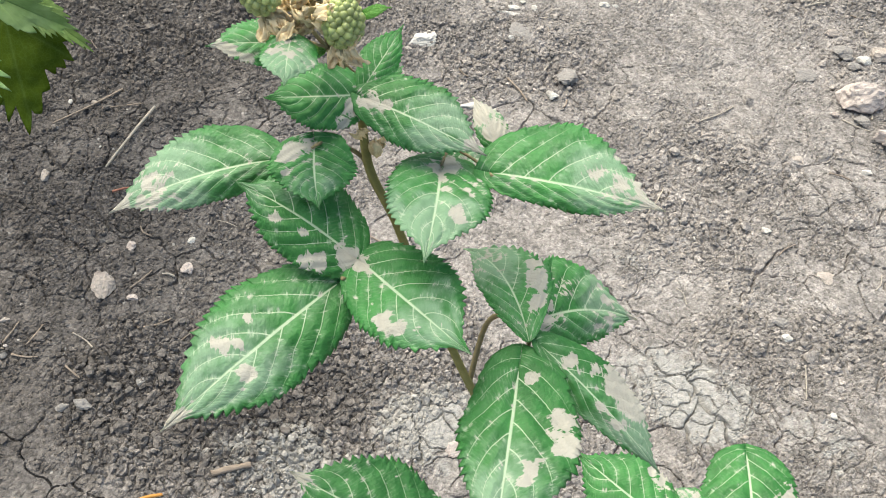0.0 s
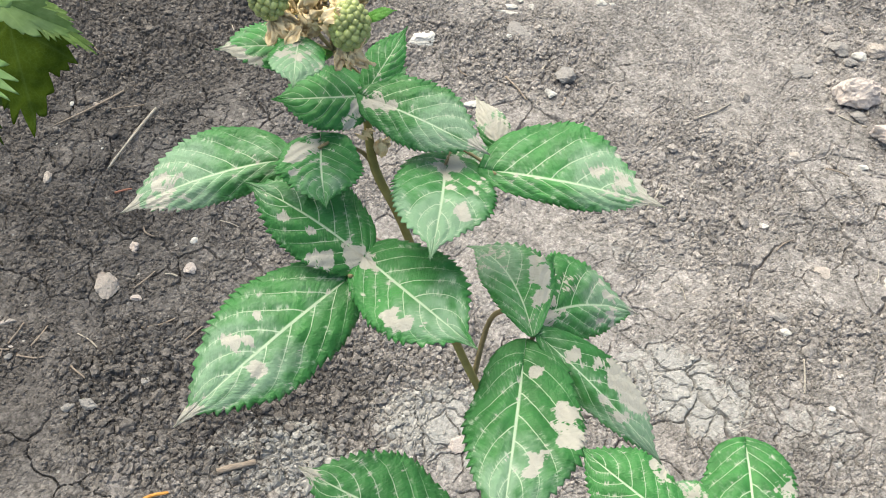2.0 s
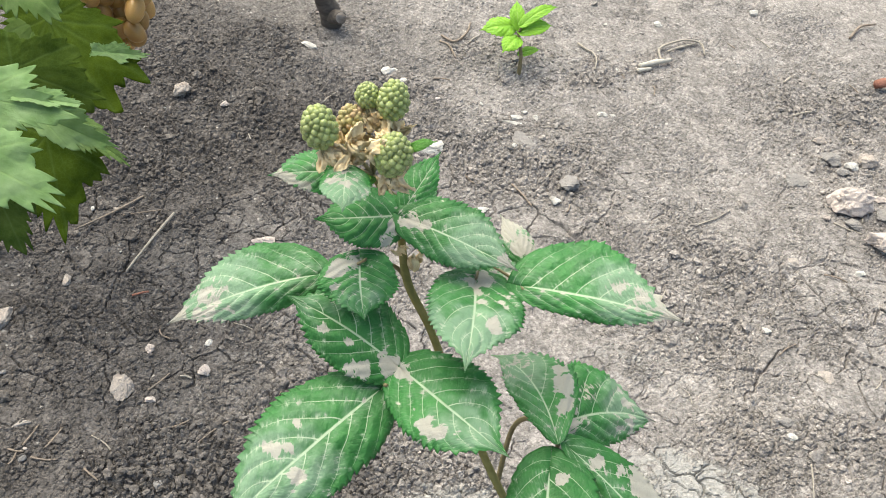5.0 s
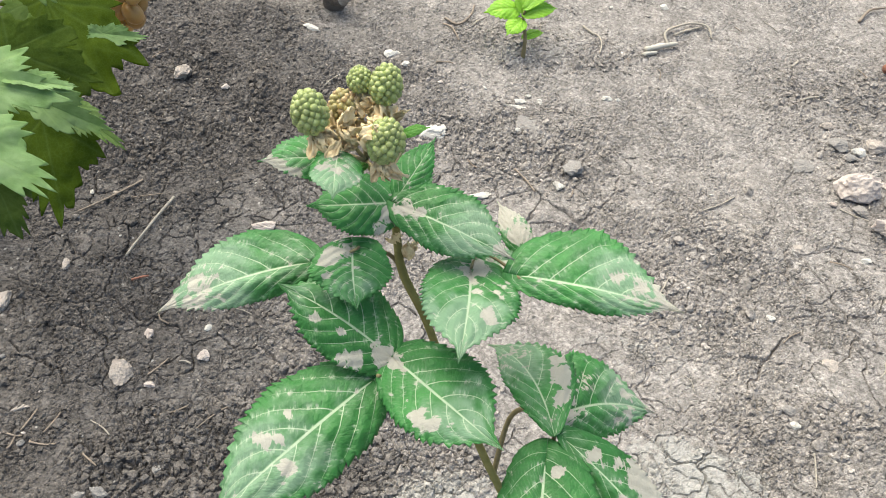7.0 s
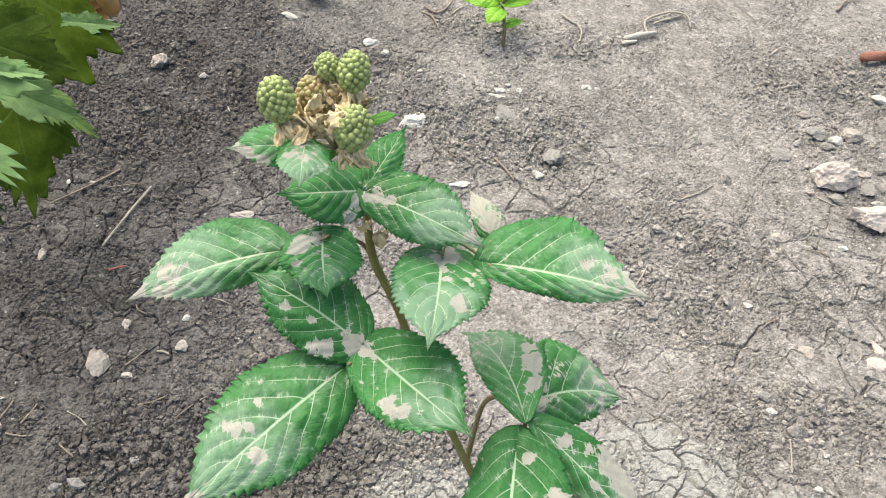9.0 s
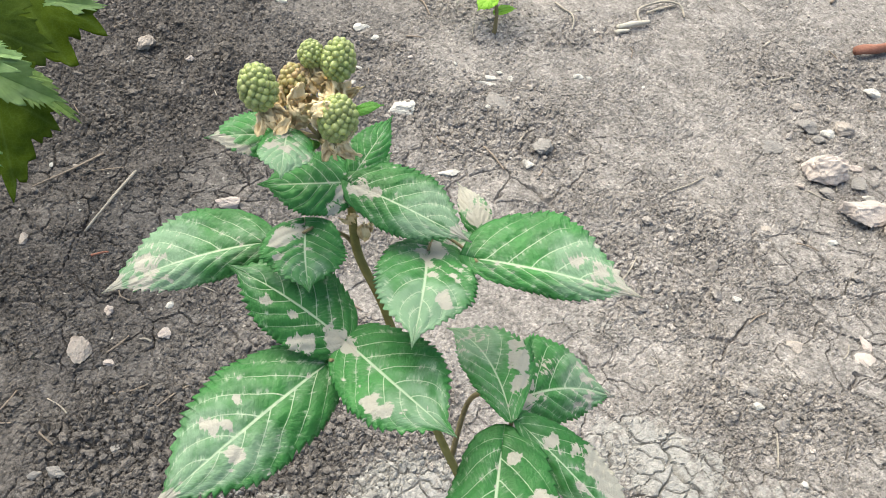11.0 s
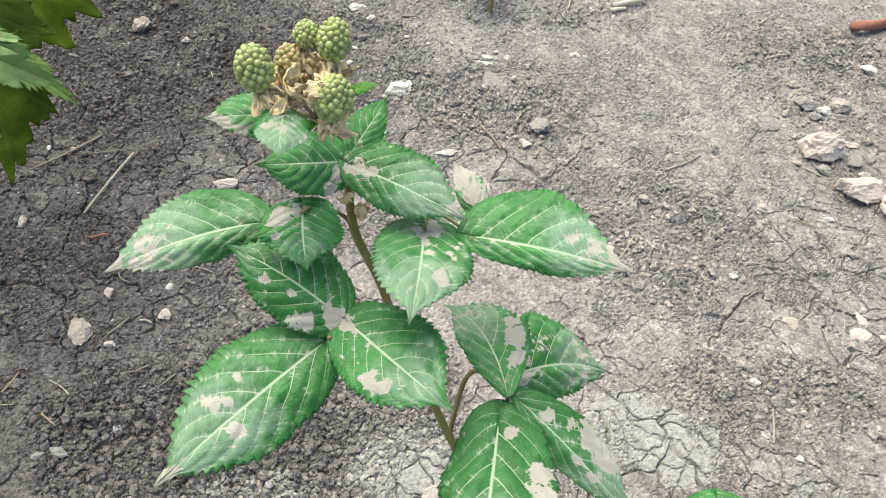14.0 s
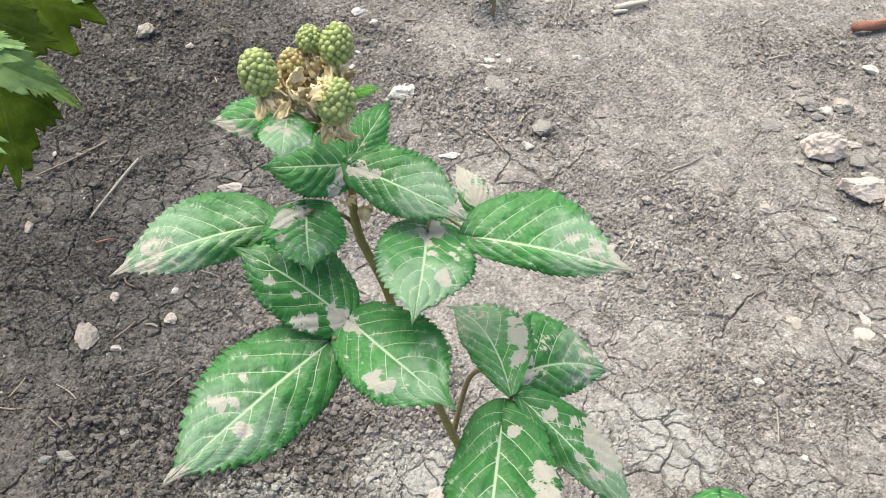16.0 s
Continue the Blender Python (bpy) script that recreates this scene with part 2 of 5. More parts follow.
def vine_material():
    m, n, l, b = shader("vine_leaf", 0.75, 0.03)
    co = n.new("ShaderNodeTexCoord").outputs["Object"]
    lit_tone = attribute(n, "lit_tone")
    # backlit and shaded leaves are painted dark, lit ones light, mixed by the tone
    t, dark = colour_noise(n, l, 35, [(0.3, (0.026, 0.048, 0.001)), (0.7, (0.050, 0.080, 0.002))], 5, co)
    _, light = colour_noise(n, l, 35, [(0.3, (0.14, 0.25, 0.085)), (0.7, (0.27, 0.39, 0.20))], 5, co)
    col = blend(n, l, lit_tone, dark, light)
    v = n.new("ShaderNodeTexVoronoi")
    v.feature = "DISTANCE_TO_EDGE"
    v.inputs["Scale"].default_value = 240
    l.new(co, v.inputs["Vector"])
    net = sums(n, l, "SUBTRACT", 1.0, stepped(n, l, v.outputs["Distance"], 0.0, 0.1))
    rib = attribute(n, "rib")
    col = blend(n, l, sums(n, l, "MULTIPLY", net, 0.06), col, (0.2, 0.33, 0.12))
    col = blend(n, l, sums(n, l, "MULTIPLY", rib, sums(n, l, "MULTIPLY_ADD", lit_tone, 0.40, 0.05)), col, (0.26, 0.38, 0.16))
    l.new(col, b.inputs["Base Color"])
    relief(n, l, b, sums(n, l, "MULTIPLY_ADD", net, 0.12, sums(n, l, "MULTIPLY", rib, 0.5)), 0.45, 0.0016)
    tr = n.new("ShaderNodeBsdfTranslucent")
    l.new(blend(n, l, 1.0, col, (1.5, 1.5, 0.4), "MULTIPLY"), tr.inputs[0])
    mx = n.new("ShaderNodeMixShader")
    mx.inputs[0].default_value = 0.3
    l.new(b.outputs[0], mx.inputs[1])
    l.new(tr.outputs[0], mx.inputs[2])
    l.new(mx.outputs[0], n["Material Output"].inputs[0])
    return m


def flesh_material(name, a, c, rough=0.35, sub=0.15, tip=None):
    m, n, l, b = shader(name, rough, 0.45)
    info = n.new("ShaderNodeObjectInfo")
    co = n.new("ShaderNodeTexCoord").outputs["Object"]
    t, tex = colour_noise(n, l, 160, [(0.3, a), (0.7, c)], 4, co)
    vary = n.new("ShaderNodeMapRange")
    l.new(info.outputs["Random"], vary.inputs[0])
    vary.inputs[3].default_value, vary.inputs[4].default_value = 0.75, 1.25
    col = blend(n, l, 1.0, tex, vary.outputs[0], "MULTIPLY")
    if tip:
        col = blend(n, l, stepped(n, l, info.outputs["Random"], 0.45, 0.95), col, tip)
    l.new(col, b.inputs["Base Color"])
    b.inputs["Subsurface Weight"].default_value = sub
    b.inputs["Subsurface Radius"].default_value = (0.003, 0.003, 0.001)
    b.inputs["Subsurface Scale"].default_value = 0.5
    return m


SOIL = soil_material("dry_soil")
CRUMB = soil_material("loose_soil", True)
STONE_TAN = mineral_material("tan_stone", (0.29, 0.255, 0.232), (0.41, 0.365, 0.335), (0.25, 0.215, 0.195))
STONE_WHITE = mineral_material("white_stone", (0.43, 0.41, 0.385), (0.57, 0.55, 0.52), (0.35, 0.33, 0.31))
STONE_PINK = mineral_material("pink_stone", (0.42, 0.36, 0.335), (0.54, 0.475, 0.445), (0.39, 0.335, 0.31))
STONE_GREY = mineral_material("grey_stone", (0.20, 0.188, 0.182), (0.29, 0.274, 0.265), (0.24, 0.225, 0.217))
STRAW = fibre_material("straw", (0.24, 0.215, 0.185), (0.40, 0.36, 0.31))
SPLINTER = fibre_material("pale_splinter", (0.38, 0.35, 0.31), (0.52, 0.49, 0.44))
TWIG = fibre_material("twig", (0.16, 0.125, 0.10), (0.28, 0.23, 0.19))
RED_TWIG = fibre_material("red_twig", (0.20, 0.085, 0.06), (0.32, 0.15, 0.11))
BARK = fibre_material("bark", (0.055, 0.045, 0.04), (0.14, 0.12, 0.105), 18)
CUTWOOD = fibre_material("cut_wood", (0.20, 0.17, 0.15), (0.32, 0.28, 0.25))
PAPERY = fibre_material("papery_sepal", (0.52, 0.37, 0.19), (0.86, 0.72, 0.48), 25)
ORANGE_LEAF = fibre_material("fallen_orange_leaf", (0.40, 0.17, 0.04), (0.55, 0.28, 0.08))
GREEN_STEM = fibre_material("green_stem", (0.15, 0.140, 0.045), (0.25, 0.225, 0.085), 12)
PETIOLE = fibre_material("petiole", (0.14, 0.115, 0.06), (0.24, 0.20, 0.11), 12)
BRAMBLE = leaf_material("bramble_leaf", (0.020, 0.116, 0.024), (0.052, 0.218, 0.056), (0.34, 0.46, 0.28))
SPROUT = leaf_material("sapling_leaf", (0.14, 0.34, 0.020), (0.26, 0.50, 0.050), (0.27, 0.46, 0.10), 6.0, 0.36, 0.4, False)
SEPAL = leaf_material("green_sepal", (0.06, 0.19, 0.03), (0.12, 0.30, 0.06), (0.22, 0.38, 0.14), 5.0, 0.36, 0.5, False)
VINE = vine_material()
DRUPE = flesh_material("unripe_drupelet", (0.175, 0.225, 0.070), (0.330, 0.370, 0.155), 0.34)
DRUPE_BROWN = flesh_material("browning_drupelet", (0.25, 0.22, 0.08), (0.38, 0.33, 0.15), 0.45, 0.1, (0.36, 0.25, 0.14))
GRAPE = flesh_material("amber_grape", (0.29, 0.160, 0.045), (0.43, 0.265, 0.095), 0.3, 0.3)
GRAPE_PURPLE = flesh_material("purple_grape", (0.12, 0.07, 0.06), (0.17, 0.10, 0.09), 0.35, 0.2)


# ---- building helpers ----
PLACED = {}


def settle(ob, m, parent=None):
    """Put ob at the world pose m, as a child of parent where one is given."""
    if parent is not None:
        ob.parent = parent
        ob.matrix_parent_inverse = PLACED[parent].inverted()
    ob.matrix_basis = m
    PLACED[ob] = m
    return ob


def mesh_from(name, verts, faces, material, smooth=True):
    me = bpy.data.meshes.new(name)
    me.from_pydata([tuple(v) for v in verts], [], faces)
    me.materials.append(material)
    me.polygons.foreach_set("use_smooth", [smooth] * len(me.polygons))
    me.update()
    return me


def part(name, me, parent, m=Matrix(), label=""):
    ob = new(name, me)
    settle(ob, m, parent)
    return tagged(ob, label)


def thing(name, at, label, category, group=""):
    ob = new(name)
    ob.empty_display_size = 0.02
    settle(ob, Matrix.Translation(at))
    return tagged(ob, label, category, group)


def tube(points, radii, sides=10, wobble=0.0, seed=0, cap=True):
    """Verts and faces of a bent, tapering rod through the points, rounded by a smooth curve between them."""
    pts = [Vector(p) for p in points]
    fine, rad = [], []
    for i in range(len(pts) - 1):
        p0, p1, p2, p3 = pts[max(i - 1, 0)], pts[i], pts[i + 1], pts[min(i + 2, len(pts) - 1)]
        for k in range(6):
            t = k / 6
            fine.append(0.5 * (2 * p1 + (p2 - p0) * t + (2 * p0 - 5 * p1 + 4 * p2 - p3) * t * t + (3 * p1 - p0 - 3 * p2 + p3) * t ** 3))
            rad.append(radii[i] * (1 - t) + radii[i + 1] * t)
    fine.append(pts[-1])
    rad.append(radii[-1])
    verts, faces = [], []
    side = None
    for i, p in enumerate(fine):
        d = (fine[min(i + 1, len(fine) - 1)] - fine[max(i - 1, 0)]).normalized()
        if side is None:
            side = d.orthogonal().normalized()
        side = (side - d * side.dot(d)).normalized()
        other = d.cross(side)
        for k in range(sides):
            a = 2 * math.pi * k / sides
            r = rad[i] * (1 + 1.6 * wobble * noise.noise(Vector((math.cos(a) * 1.3, math.sin(a) * 1.3, i * 0.33 + seed * 5.1))))
            verts.append(p + side * (r * math.cos(a)) + other * (r * math.sin(a)))
        if i:
            o = (i - 1) * sides
            for k in range(sides):
                faces.append((o + k, o + (k + 1) % sides, o + sides + (k + 1) % sides, o + sides + k))
    if cap:
        faces.append(tuple(range(sides))[::-1])
        faces.append(tuple(range(len(verts) - sides, len(verts))))
    return verts, faces


def rod(name, points, radii, material, parent, label="", sides=10, wobble=0.0, seed=0):
    o = Vector(points[0])
    v, f = tube([Vector(p) - o for p in points], radii, sides, wobble, seed)
    return part(name, mesh_from(name, v, f, material), parent, Matrix.Translation(o), label)


def blade_pose(base, tip, normal):
    b, t, n = Vector(base), Vector(tip), Vector(normal)
    x = (t - b).normalized()
    z = (n - x * n.dot(x)).normalized()
    y = z.cross(x)
    return Matrix(((x.x, y.x, z.x, b.x), (x.y, y.y, z.y, b.y), (x.z, y.z, z.z, b.z), (0, 0, 0, 1))), (t - b).length


def pinnate_blade(name, length, width, material, arch=0.05, bend=0.0, fold=0.0, dust=(), haze=0.0, seed=0, teeth=22, tooth=0.078, veins=7.0, slope=0.36, thick=0.0004, tail=0.10, wedge=0.0, lobes=0.11, sides=(1.0, 1.0), droop=0.0):
    """An egg-shaped, saw-edged blade that bulges between its veins; base at the origin, tip on +x, sides: the shares of the half width at y > 0 and y < 0."""
    rows, cols = 6 * teeth + 1, 35
    u, v = np.meshgrid(np.linspace(0, 1, rows), np.linspace(-1, 1, cols), indexing="ij")
    body = np.clip(u / (1 - 0.6 * tail), 1e-6, 1 - 1e-6)
    prof = np.sin(math.pi * body ** 0.73) ** (0.62 + 0.42 * ramp(u, 0.45, 1.0))
    prof = np.maximum(prof / prof.max(), 1.15 * (1 - u) * ramp(u, 0.75, 0.92))
    prof = prof * (1 - wedge + wedge * ramp(u, -0.05, 0.42))
    edge = np.abs(v) ** 9
    side = np.sign(v)
    walk_u = u + 0.030 * (grain(u, side * 3.0 + seed * 1.7, 0.13, seed + 1) - 0.5) + 0.4 / teeth * (side > 0)
    phase = (walk_u * teeth) % 1.0
    size = 0.45 + 1.0 * lattice(np.floor(walk_u * teeth), side + 2.0, seed + 6)
    saw = np.where(phase < 0.72, phase / 0.72, (1 - phase) / 0.28)
    blunt = ramp(prof, 0.04, 0.40)
    uneven = 1 + 0.14 * (grain(u * 3.0, side * 2.0 + seed * 3.7, 0.55, seed + 3) - 0.5) + 0.05 * (grain(u * 3.0, side * 2.0 + seed, 0.21, seed + 8) - 0.5)
    share = np.where(v > 0, sides[0], sides[1])
    half = width / 2 * (share * prof * uneven + (saw - 0.4) * size * tooth * blunt * edge * (0.4 + 0.6 * share))
    wave = layered(u * 3 + seed * 7.7, v * 1.2 + seed * 3.1, 0.8, seed, 3) - 0.5
    heart = lobes * (1 - wedge) * length * (1 - ramp(u, 0.0, 0.30)) * np.abs(v) ** 1.5
    x = u * length + edge * 0.020 * length * saw * size * blunt - heart
    y = v * half + bend * length * 4 * u * (1 - u)
    s = u - slope * np.abs(v) ** 1.2 + 0.03 * side
    quilt = np.abs(np.sin(math.pi * (s * veins - 0.5))) ** 0.6 * ramp(np.abs(v), 0.03, 0.3) * (1 - 0.4 * edge)
    z = arch * length * 4 * u * (1 - u) + fold * np.abs(v) * half - 0.10 * width * v ** 2 * prof * np.sign(arch + 1e-9) + 0.030 * width * quilt * prof
    z = z + wave * 0.14 * width * (0.15 + np.abs(v)) * prof - 0.016 * width * np.exp(-(v / 0.05) ** 2) - droop * length * u ** 3
    z = z + 0.012 * width * (layered(u * length, v * width, 0.007, seed + 60, 2) - 0.5)
    verts = np.stack([x, y, z], -1).reshape(-1, 3)
    i = np.arange(rows * cols).reshape(rows, cols)
    faces = np.stack([i[:-1, :-1], i[1:, :-1], i[1:, 1:], i[:-1, 1:]], -1).reshape(-1, 4)
    me = mesh_from(name, verts, faces.tolist(), material)
    lay = me.uv_layers.new(name="blade")
    flat = np.empty(len(me.loops), np.int32)
    me.loops.foreach_get("vertex_index", flat)
    uv = np.stack([u.ravel(), v.ravel() * 0.5 + 0.5], -1)
    lay.data.foreach_set("uv", uv[flat].astype(np.float32).ravel())
    amount = np.zeros(u.shape)
    ratio = width / length
    for du, dv, r, strength in dust:
        d = np.hypot(u - du, (v - dv) * 0.5 * ratio * share * np.maximum(prof, 0.25))
        amount = np.maximum(amount, strength * (1 - ramp(d, 0.10 * r, 0.95 * r)))
    a = me.attributes.new("dust", "FLOAT", "POINT")
    a.data.foreach_set("value", amount.astype(np.float32).ravel())
    a = me.attributes.new("haze", "FLOAT", "POINT")
    film_of_dust = (haze + 0.10) * 2.2 * layered(u * 2 + seed, v + seed * 2.0, 0.5, seed + 40, 3) * (0.35 + 1.5 * ramp(u, 0.2, 0.8)) * (1 - 0.55 * ramp(np.abs(v), 0.55, 1.0))
    a.data.foreach_set("value", film_of_dust.astype(np.float32).ravel())
    return me, thick


def leaf_object(name, parent, me, thick, m, label=""):
    ob = part(name, me, parent, m, label)
    mod = ob.modifiers.new("thickness", "SOLIDIFY")
    mod.thickness, mod.offset = thick, -1
    return ob


def bramble_leaf(parent, base, tip, normal, plus, minus, arch=0.05, bend=0.0, fold=0.0, dust=(), haze=0.0, seed=0, label="", wedge=0.0, lobes=0.11, teeth=22, droop=0.0):
    """A leaf from base to tip, reaching plus and minus metres to the two sides of its midrib."""
    m, length = blade_pose(base, tip, normal)
    wide = plus + minus
    me, thick = pinnate_blade("leaf", length, wide, BRAMBLE, arch, bend, fold, dust, haze, seed, wedge=wedge, lobes=lobes, teeth=teeth, sides=(2 * plus / wide, 2 * minus / wide), droop=droop)
    return leaf_object("leaf", parent, me, thick, m, label)


def shoot_leaf(parent, base, tip, normal, width):
    m, length = blade_pose(base, tip, normal)
    me, thick = pinnate_blade("leaf", length, width, SPROUT, 0.12, 0.03, 0.1, seed=int(length * 9999), teeth=9, tooth=0.10, veins=6.0)
    return leaf_object("leaf", parent, me, thick, m)


VINE_LOBES = ((0, 1.0, 0.62), (0.98, 0.86, 0.55), (-0.98, 0.86, 0.55), (2.0, 0.62, 0.60), (-2.0, 0.62, 0.60))


def vine_leaf(parent, base, tip, normal, width, lit_tone=0.5, seed=0, fold=0.0, lobes=VINE_LOBES, spokes=264, rings=22, tooth_size=0.20):
    """A five-lobed, toothed blade; the stalk meets it at the origin, the main lobe points to +x. Its tone paints in how
    lit it looks.
    """
    m, length = blade_pose(base, tip, normal)
    phi = np.linspace(-math.pi, math.pi, spokes, endpoint=False)
    reach = np.full(spokes, 0.30)
    for c, a, w in lobes:
        reach = np.maximum(reach, a * (1 - 0.36 * np.clip(np.abs(phi - c) / w, 0, 1.5) ** 1.5))
    reach = reach * (1 + 0.10 * (grain(phi * 3, phi * 0 + seed, 1.0, seed + 2) - 0.5))
    warp = phi + 0.20 * (grain(phi * 4, phi * 0 + seed * 3.0, 1.0, seed) - 0.5)
    phase = (warp / (2 * math.pi) * 30 + 0.5) % 1.0
    tooth = (1 - np.abs(phase * 2 - 1) - 0.4) * (0.35 + 1.3 * grain(np.floor(warp / (2 * math.pi) * 30 + 0.5), phi * 0 + seed, 1.0, 7))
    k = np.linspace(0, 1, rings + 1)[1:] ** 0.8
    r = k[:, None] * reach[None, :] * (1 + tooth_size * (k[:, None] ** 9) * tooth[None, :])
    x = r * np.cos(phi) * length
    y = r * np.sin(phi) * width / 1.4
    ang = np.broadcast_to(phi, r.shape)
    rib = np.zeros(r.shape)
    for c, a, w in lobes:
        rib = np.maximum(rib, np.exp(-((ang - c) * r / 0.020) ** 2) * (np.abs(ang - c) < 0.6))
        for j in range(1, 6):
            for sgn in (-1, 1):
                rr = r * np.cos(ang - c) - a * j * 0.16
                tt = r * np.sin(ang - c) * sgn
                rib = np.maximum(rib, 0.4 * np.exp(-((rr - tt * 0.9) / 0.016) ** 2) * (tt > 0) * (tt < 0.24))
    wave = layered(x / length * 1.5 + seed * 5.3, y / length * 1.5 + seed * 2.9, 0.6, seed, 4) - 0.5
    z = -0.06 * length * r ** 2 + 0.20 * length * wave * k[:, None] + fold * np.abs(y) - 0.008 * length * rib
    verts = np.concatenate([[[0, 0, 0]], np.stack([x, y, z], -1).reshape(-1, 3)])
    faces = [(0, 1 + j, 1 + (j + 1) % spokes) for j in range(spokes)]
    for i in range(rings - 1):
        o = 1 + i * spokes
        faces += [(o + j, o + spokes + j, o + spokes + (j + 1) % spokes, o + (j + 1) % spokes) for j in range(spokes)]
    me = mesh_from("leaf", verts, faces, VINE)
    a = me.attributes.new("rib", "FLOAT", "POINT")
    a.data.foreach_set("value", np.concatenate([[1.0], rib.ravel()]).astype(np.float32))
    a = me.attributes.new("lit_tone", "FLOAT", "POINT")
    a.data.foreach_set("value", np.full(len(verts), lit_tone, np.float32))
    return leaf_object("leaf", parent, me, 0.0004, m)


def ball_mesh(name, material, rings=7, spokes=10, r=1.0):
    verts, faces = [(0, 0, r)], []
    for i in range(1, rings):
        t = math.pi * i / rings
        verts += [(r * math.sin(t) * math.cos(2 * math.pi * j / spokes), r * math.sin(t) * math.sin(2 * math.pi * j / spokes), r * math.cos(t)) for j in range(spokes)]
    verts.append((0, 0, -r))
    faces += [(0, 1 + j, 1 + (j + 1) % spokes) for j in range(spokes)]
    for i in range(rings - 2):
        o = 1 + i * spokes
        faces += [(o + j, o + spokes + j, o + spokes + (j + 1) % spokes, o + (j + 1) % spokes) for j in range(spokes)]
    o = 1 + (rings - 2) * spokes
    faces += [(o + j, len(verts) - 1, o + (j + 1) % spokes) for j in range(spokes)]
    return mesh_from(name, verts, faces, material)


def rock_mesh(name, size, material, seed, rough=0.34, facets=4, detail=4, smooth=True):
    """A worn, chipped stone that fills the given size: a ball cut by planes, pitted and roughened."""
    bm = bmesh.new()
    bmesh.ops.create_icosphere(bm, subdivisions=detail, radius=1.0)
    rng = random.Random(seed)
    cuts = [(Vector((rng.gauss(0, 1), rng.gauss(0, 1), rng.gauss(0, 0.8))).normalized(), rng.uniform(0.45, 0.82)) for _ in range(facets + 6)]
    off = Vector((rng.uniform(-50, 50), rng.uniform(-50, 50), rng.uniform(-50, 50)))
    for v in bm.verts:
        p = v.co.copy()
        for d, k in cuts:
            over = p.dot(d) - k
            if over > 0:
                p -= d * over * 0.9
        ridge = 1 - abs(noise.noise(p * 2.7 + off)) * 2
        v.co = p * (1.25 + 0.9 * rough * noise.noise(p * 1.6 + off) + 0.15 * rough * ridge + 0.45 * rough * noise.noise(p * 6 + off) + 0.25 * rough * noise.noise(p * 13 + off) + 0.15 * rough * noise.noise(p * 27 + off))
    for axis in range(3):
        low, high = min(v.co[axis] for v in bm.verts), max(v.co[axis] for v in bm.verts)
        for v in bm.verts:
            v.co[axis] = ((v.co[axis] - low) / (high - low) - 0.5) * size[axis]
    me = bpy.data.meshes.new(name)
    bm.to_mesh(me)
    bm.free()
    me.materials.append(material)
    me.polygons.foreach_set("use_smooth", [smooth] * len(me.polygons))
    return me


# ---- ground ----
def lime_at(x, y):
    """Where a whitish crust lies on the soil."""
    spot = lambda cx, cy, rx, ry: 1 - ramp(np.hypot((x - cx) / rx, (y - cy) / ry), 0.25, 1.0)
    a = np.maximum(spot(-0.05, 0.58, 0.20, 0.10) * 0.9, spot(0.13, 0.66, 0.20, 0.11) * 0.9)
    a = np.maximum(a, spot(0.43, 0.76, 0.20, 0.12) * 1.1)
    a = np.maximum(a, spot(0.60, 0.71, 0.22, 0.11) * 0.6)
    a = np.maximum(a, spot(0.36, 0.95, 0.20, 0.12) * 0.5)
    return a * (0.30 + 1.25 * layered(x, y, 0.07, 71, 4))


def crumbly_at(x, y):
    """0 where the soil is a cracked crust, 1 where it is loose crumbs."""
    spot = lambda cx, cy, rx, ry: 1 - ramp(np.hypot((x - cx) / rx, (y - cy) / ry), 0.5, 1.0)
    a = np.maximum(spot(-0.16, 0.64, 0.30, 0.18), spot(-0.02, 0.78, 0.24, 0.16) * 0.9)
    a = np.maximum(a, spot(0.18, 1.40, 0.22, 0.16) * 0.75)
    a = np.maximum(a, spot(-0.20, 1.45, 0.40, 0.22) * 0.6)
    a = np.maximum(a, spot(-0.48, 1.45, 0.40, 0.40) * 0.60)
    a = np.maximum(a, spot(0.84, 1.64, 0.28, 0.24) * 0.60)
    a = np.maximum(a, spot(0.20, 1.72, 0.28, 0.10) * 0.55)
    a = np.maximum(a, spot(-0.45, 0.85, 0.45, 0.45) * 0.30)
    a = np.maximum(a, spot(0.46, 1.14, 0.26, 0.20) * 0.55)
    a = np.maximum(a, spot(0.62, 0.86, 0.24, 0.12) * 0.45)
    return np.clip(a * (0.10 + 1.75 * layered(x, y, 0.10, 31, 4, 0.6)), 0, 1)


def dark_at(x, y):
    """Darker, moister soil, with some shade of vine and plant put into the colour."""
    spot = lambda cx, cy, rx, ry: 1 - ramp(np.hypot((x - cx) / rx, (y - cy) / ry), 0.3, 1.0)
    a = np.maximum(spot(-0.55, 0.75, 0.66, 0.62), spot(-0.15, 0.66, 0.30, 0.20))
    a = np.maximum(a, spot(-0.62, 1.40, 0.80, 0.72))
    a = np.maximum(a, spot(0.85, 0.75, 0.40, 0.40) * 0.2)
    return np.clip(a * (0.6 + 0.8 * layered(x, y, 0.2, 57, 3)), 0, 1)


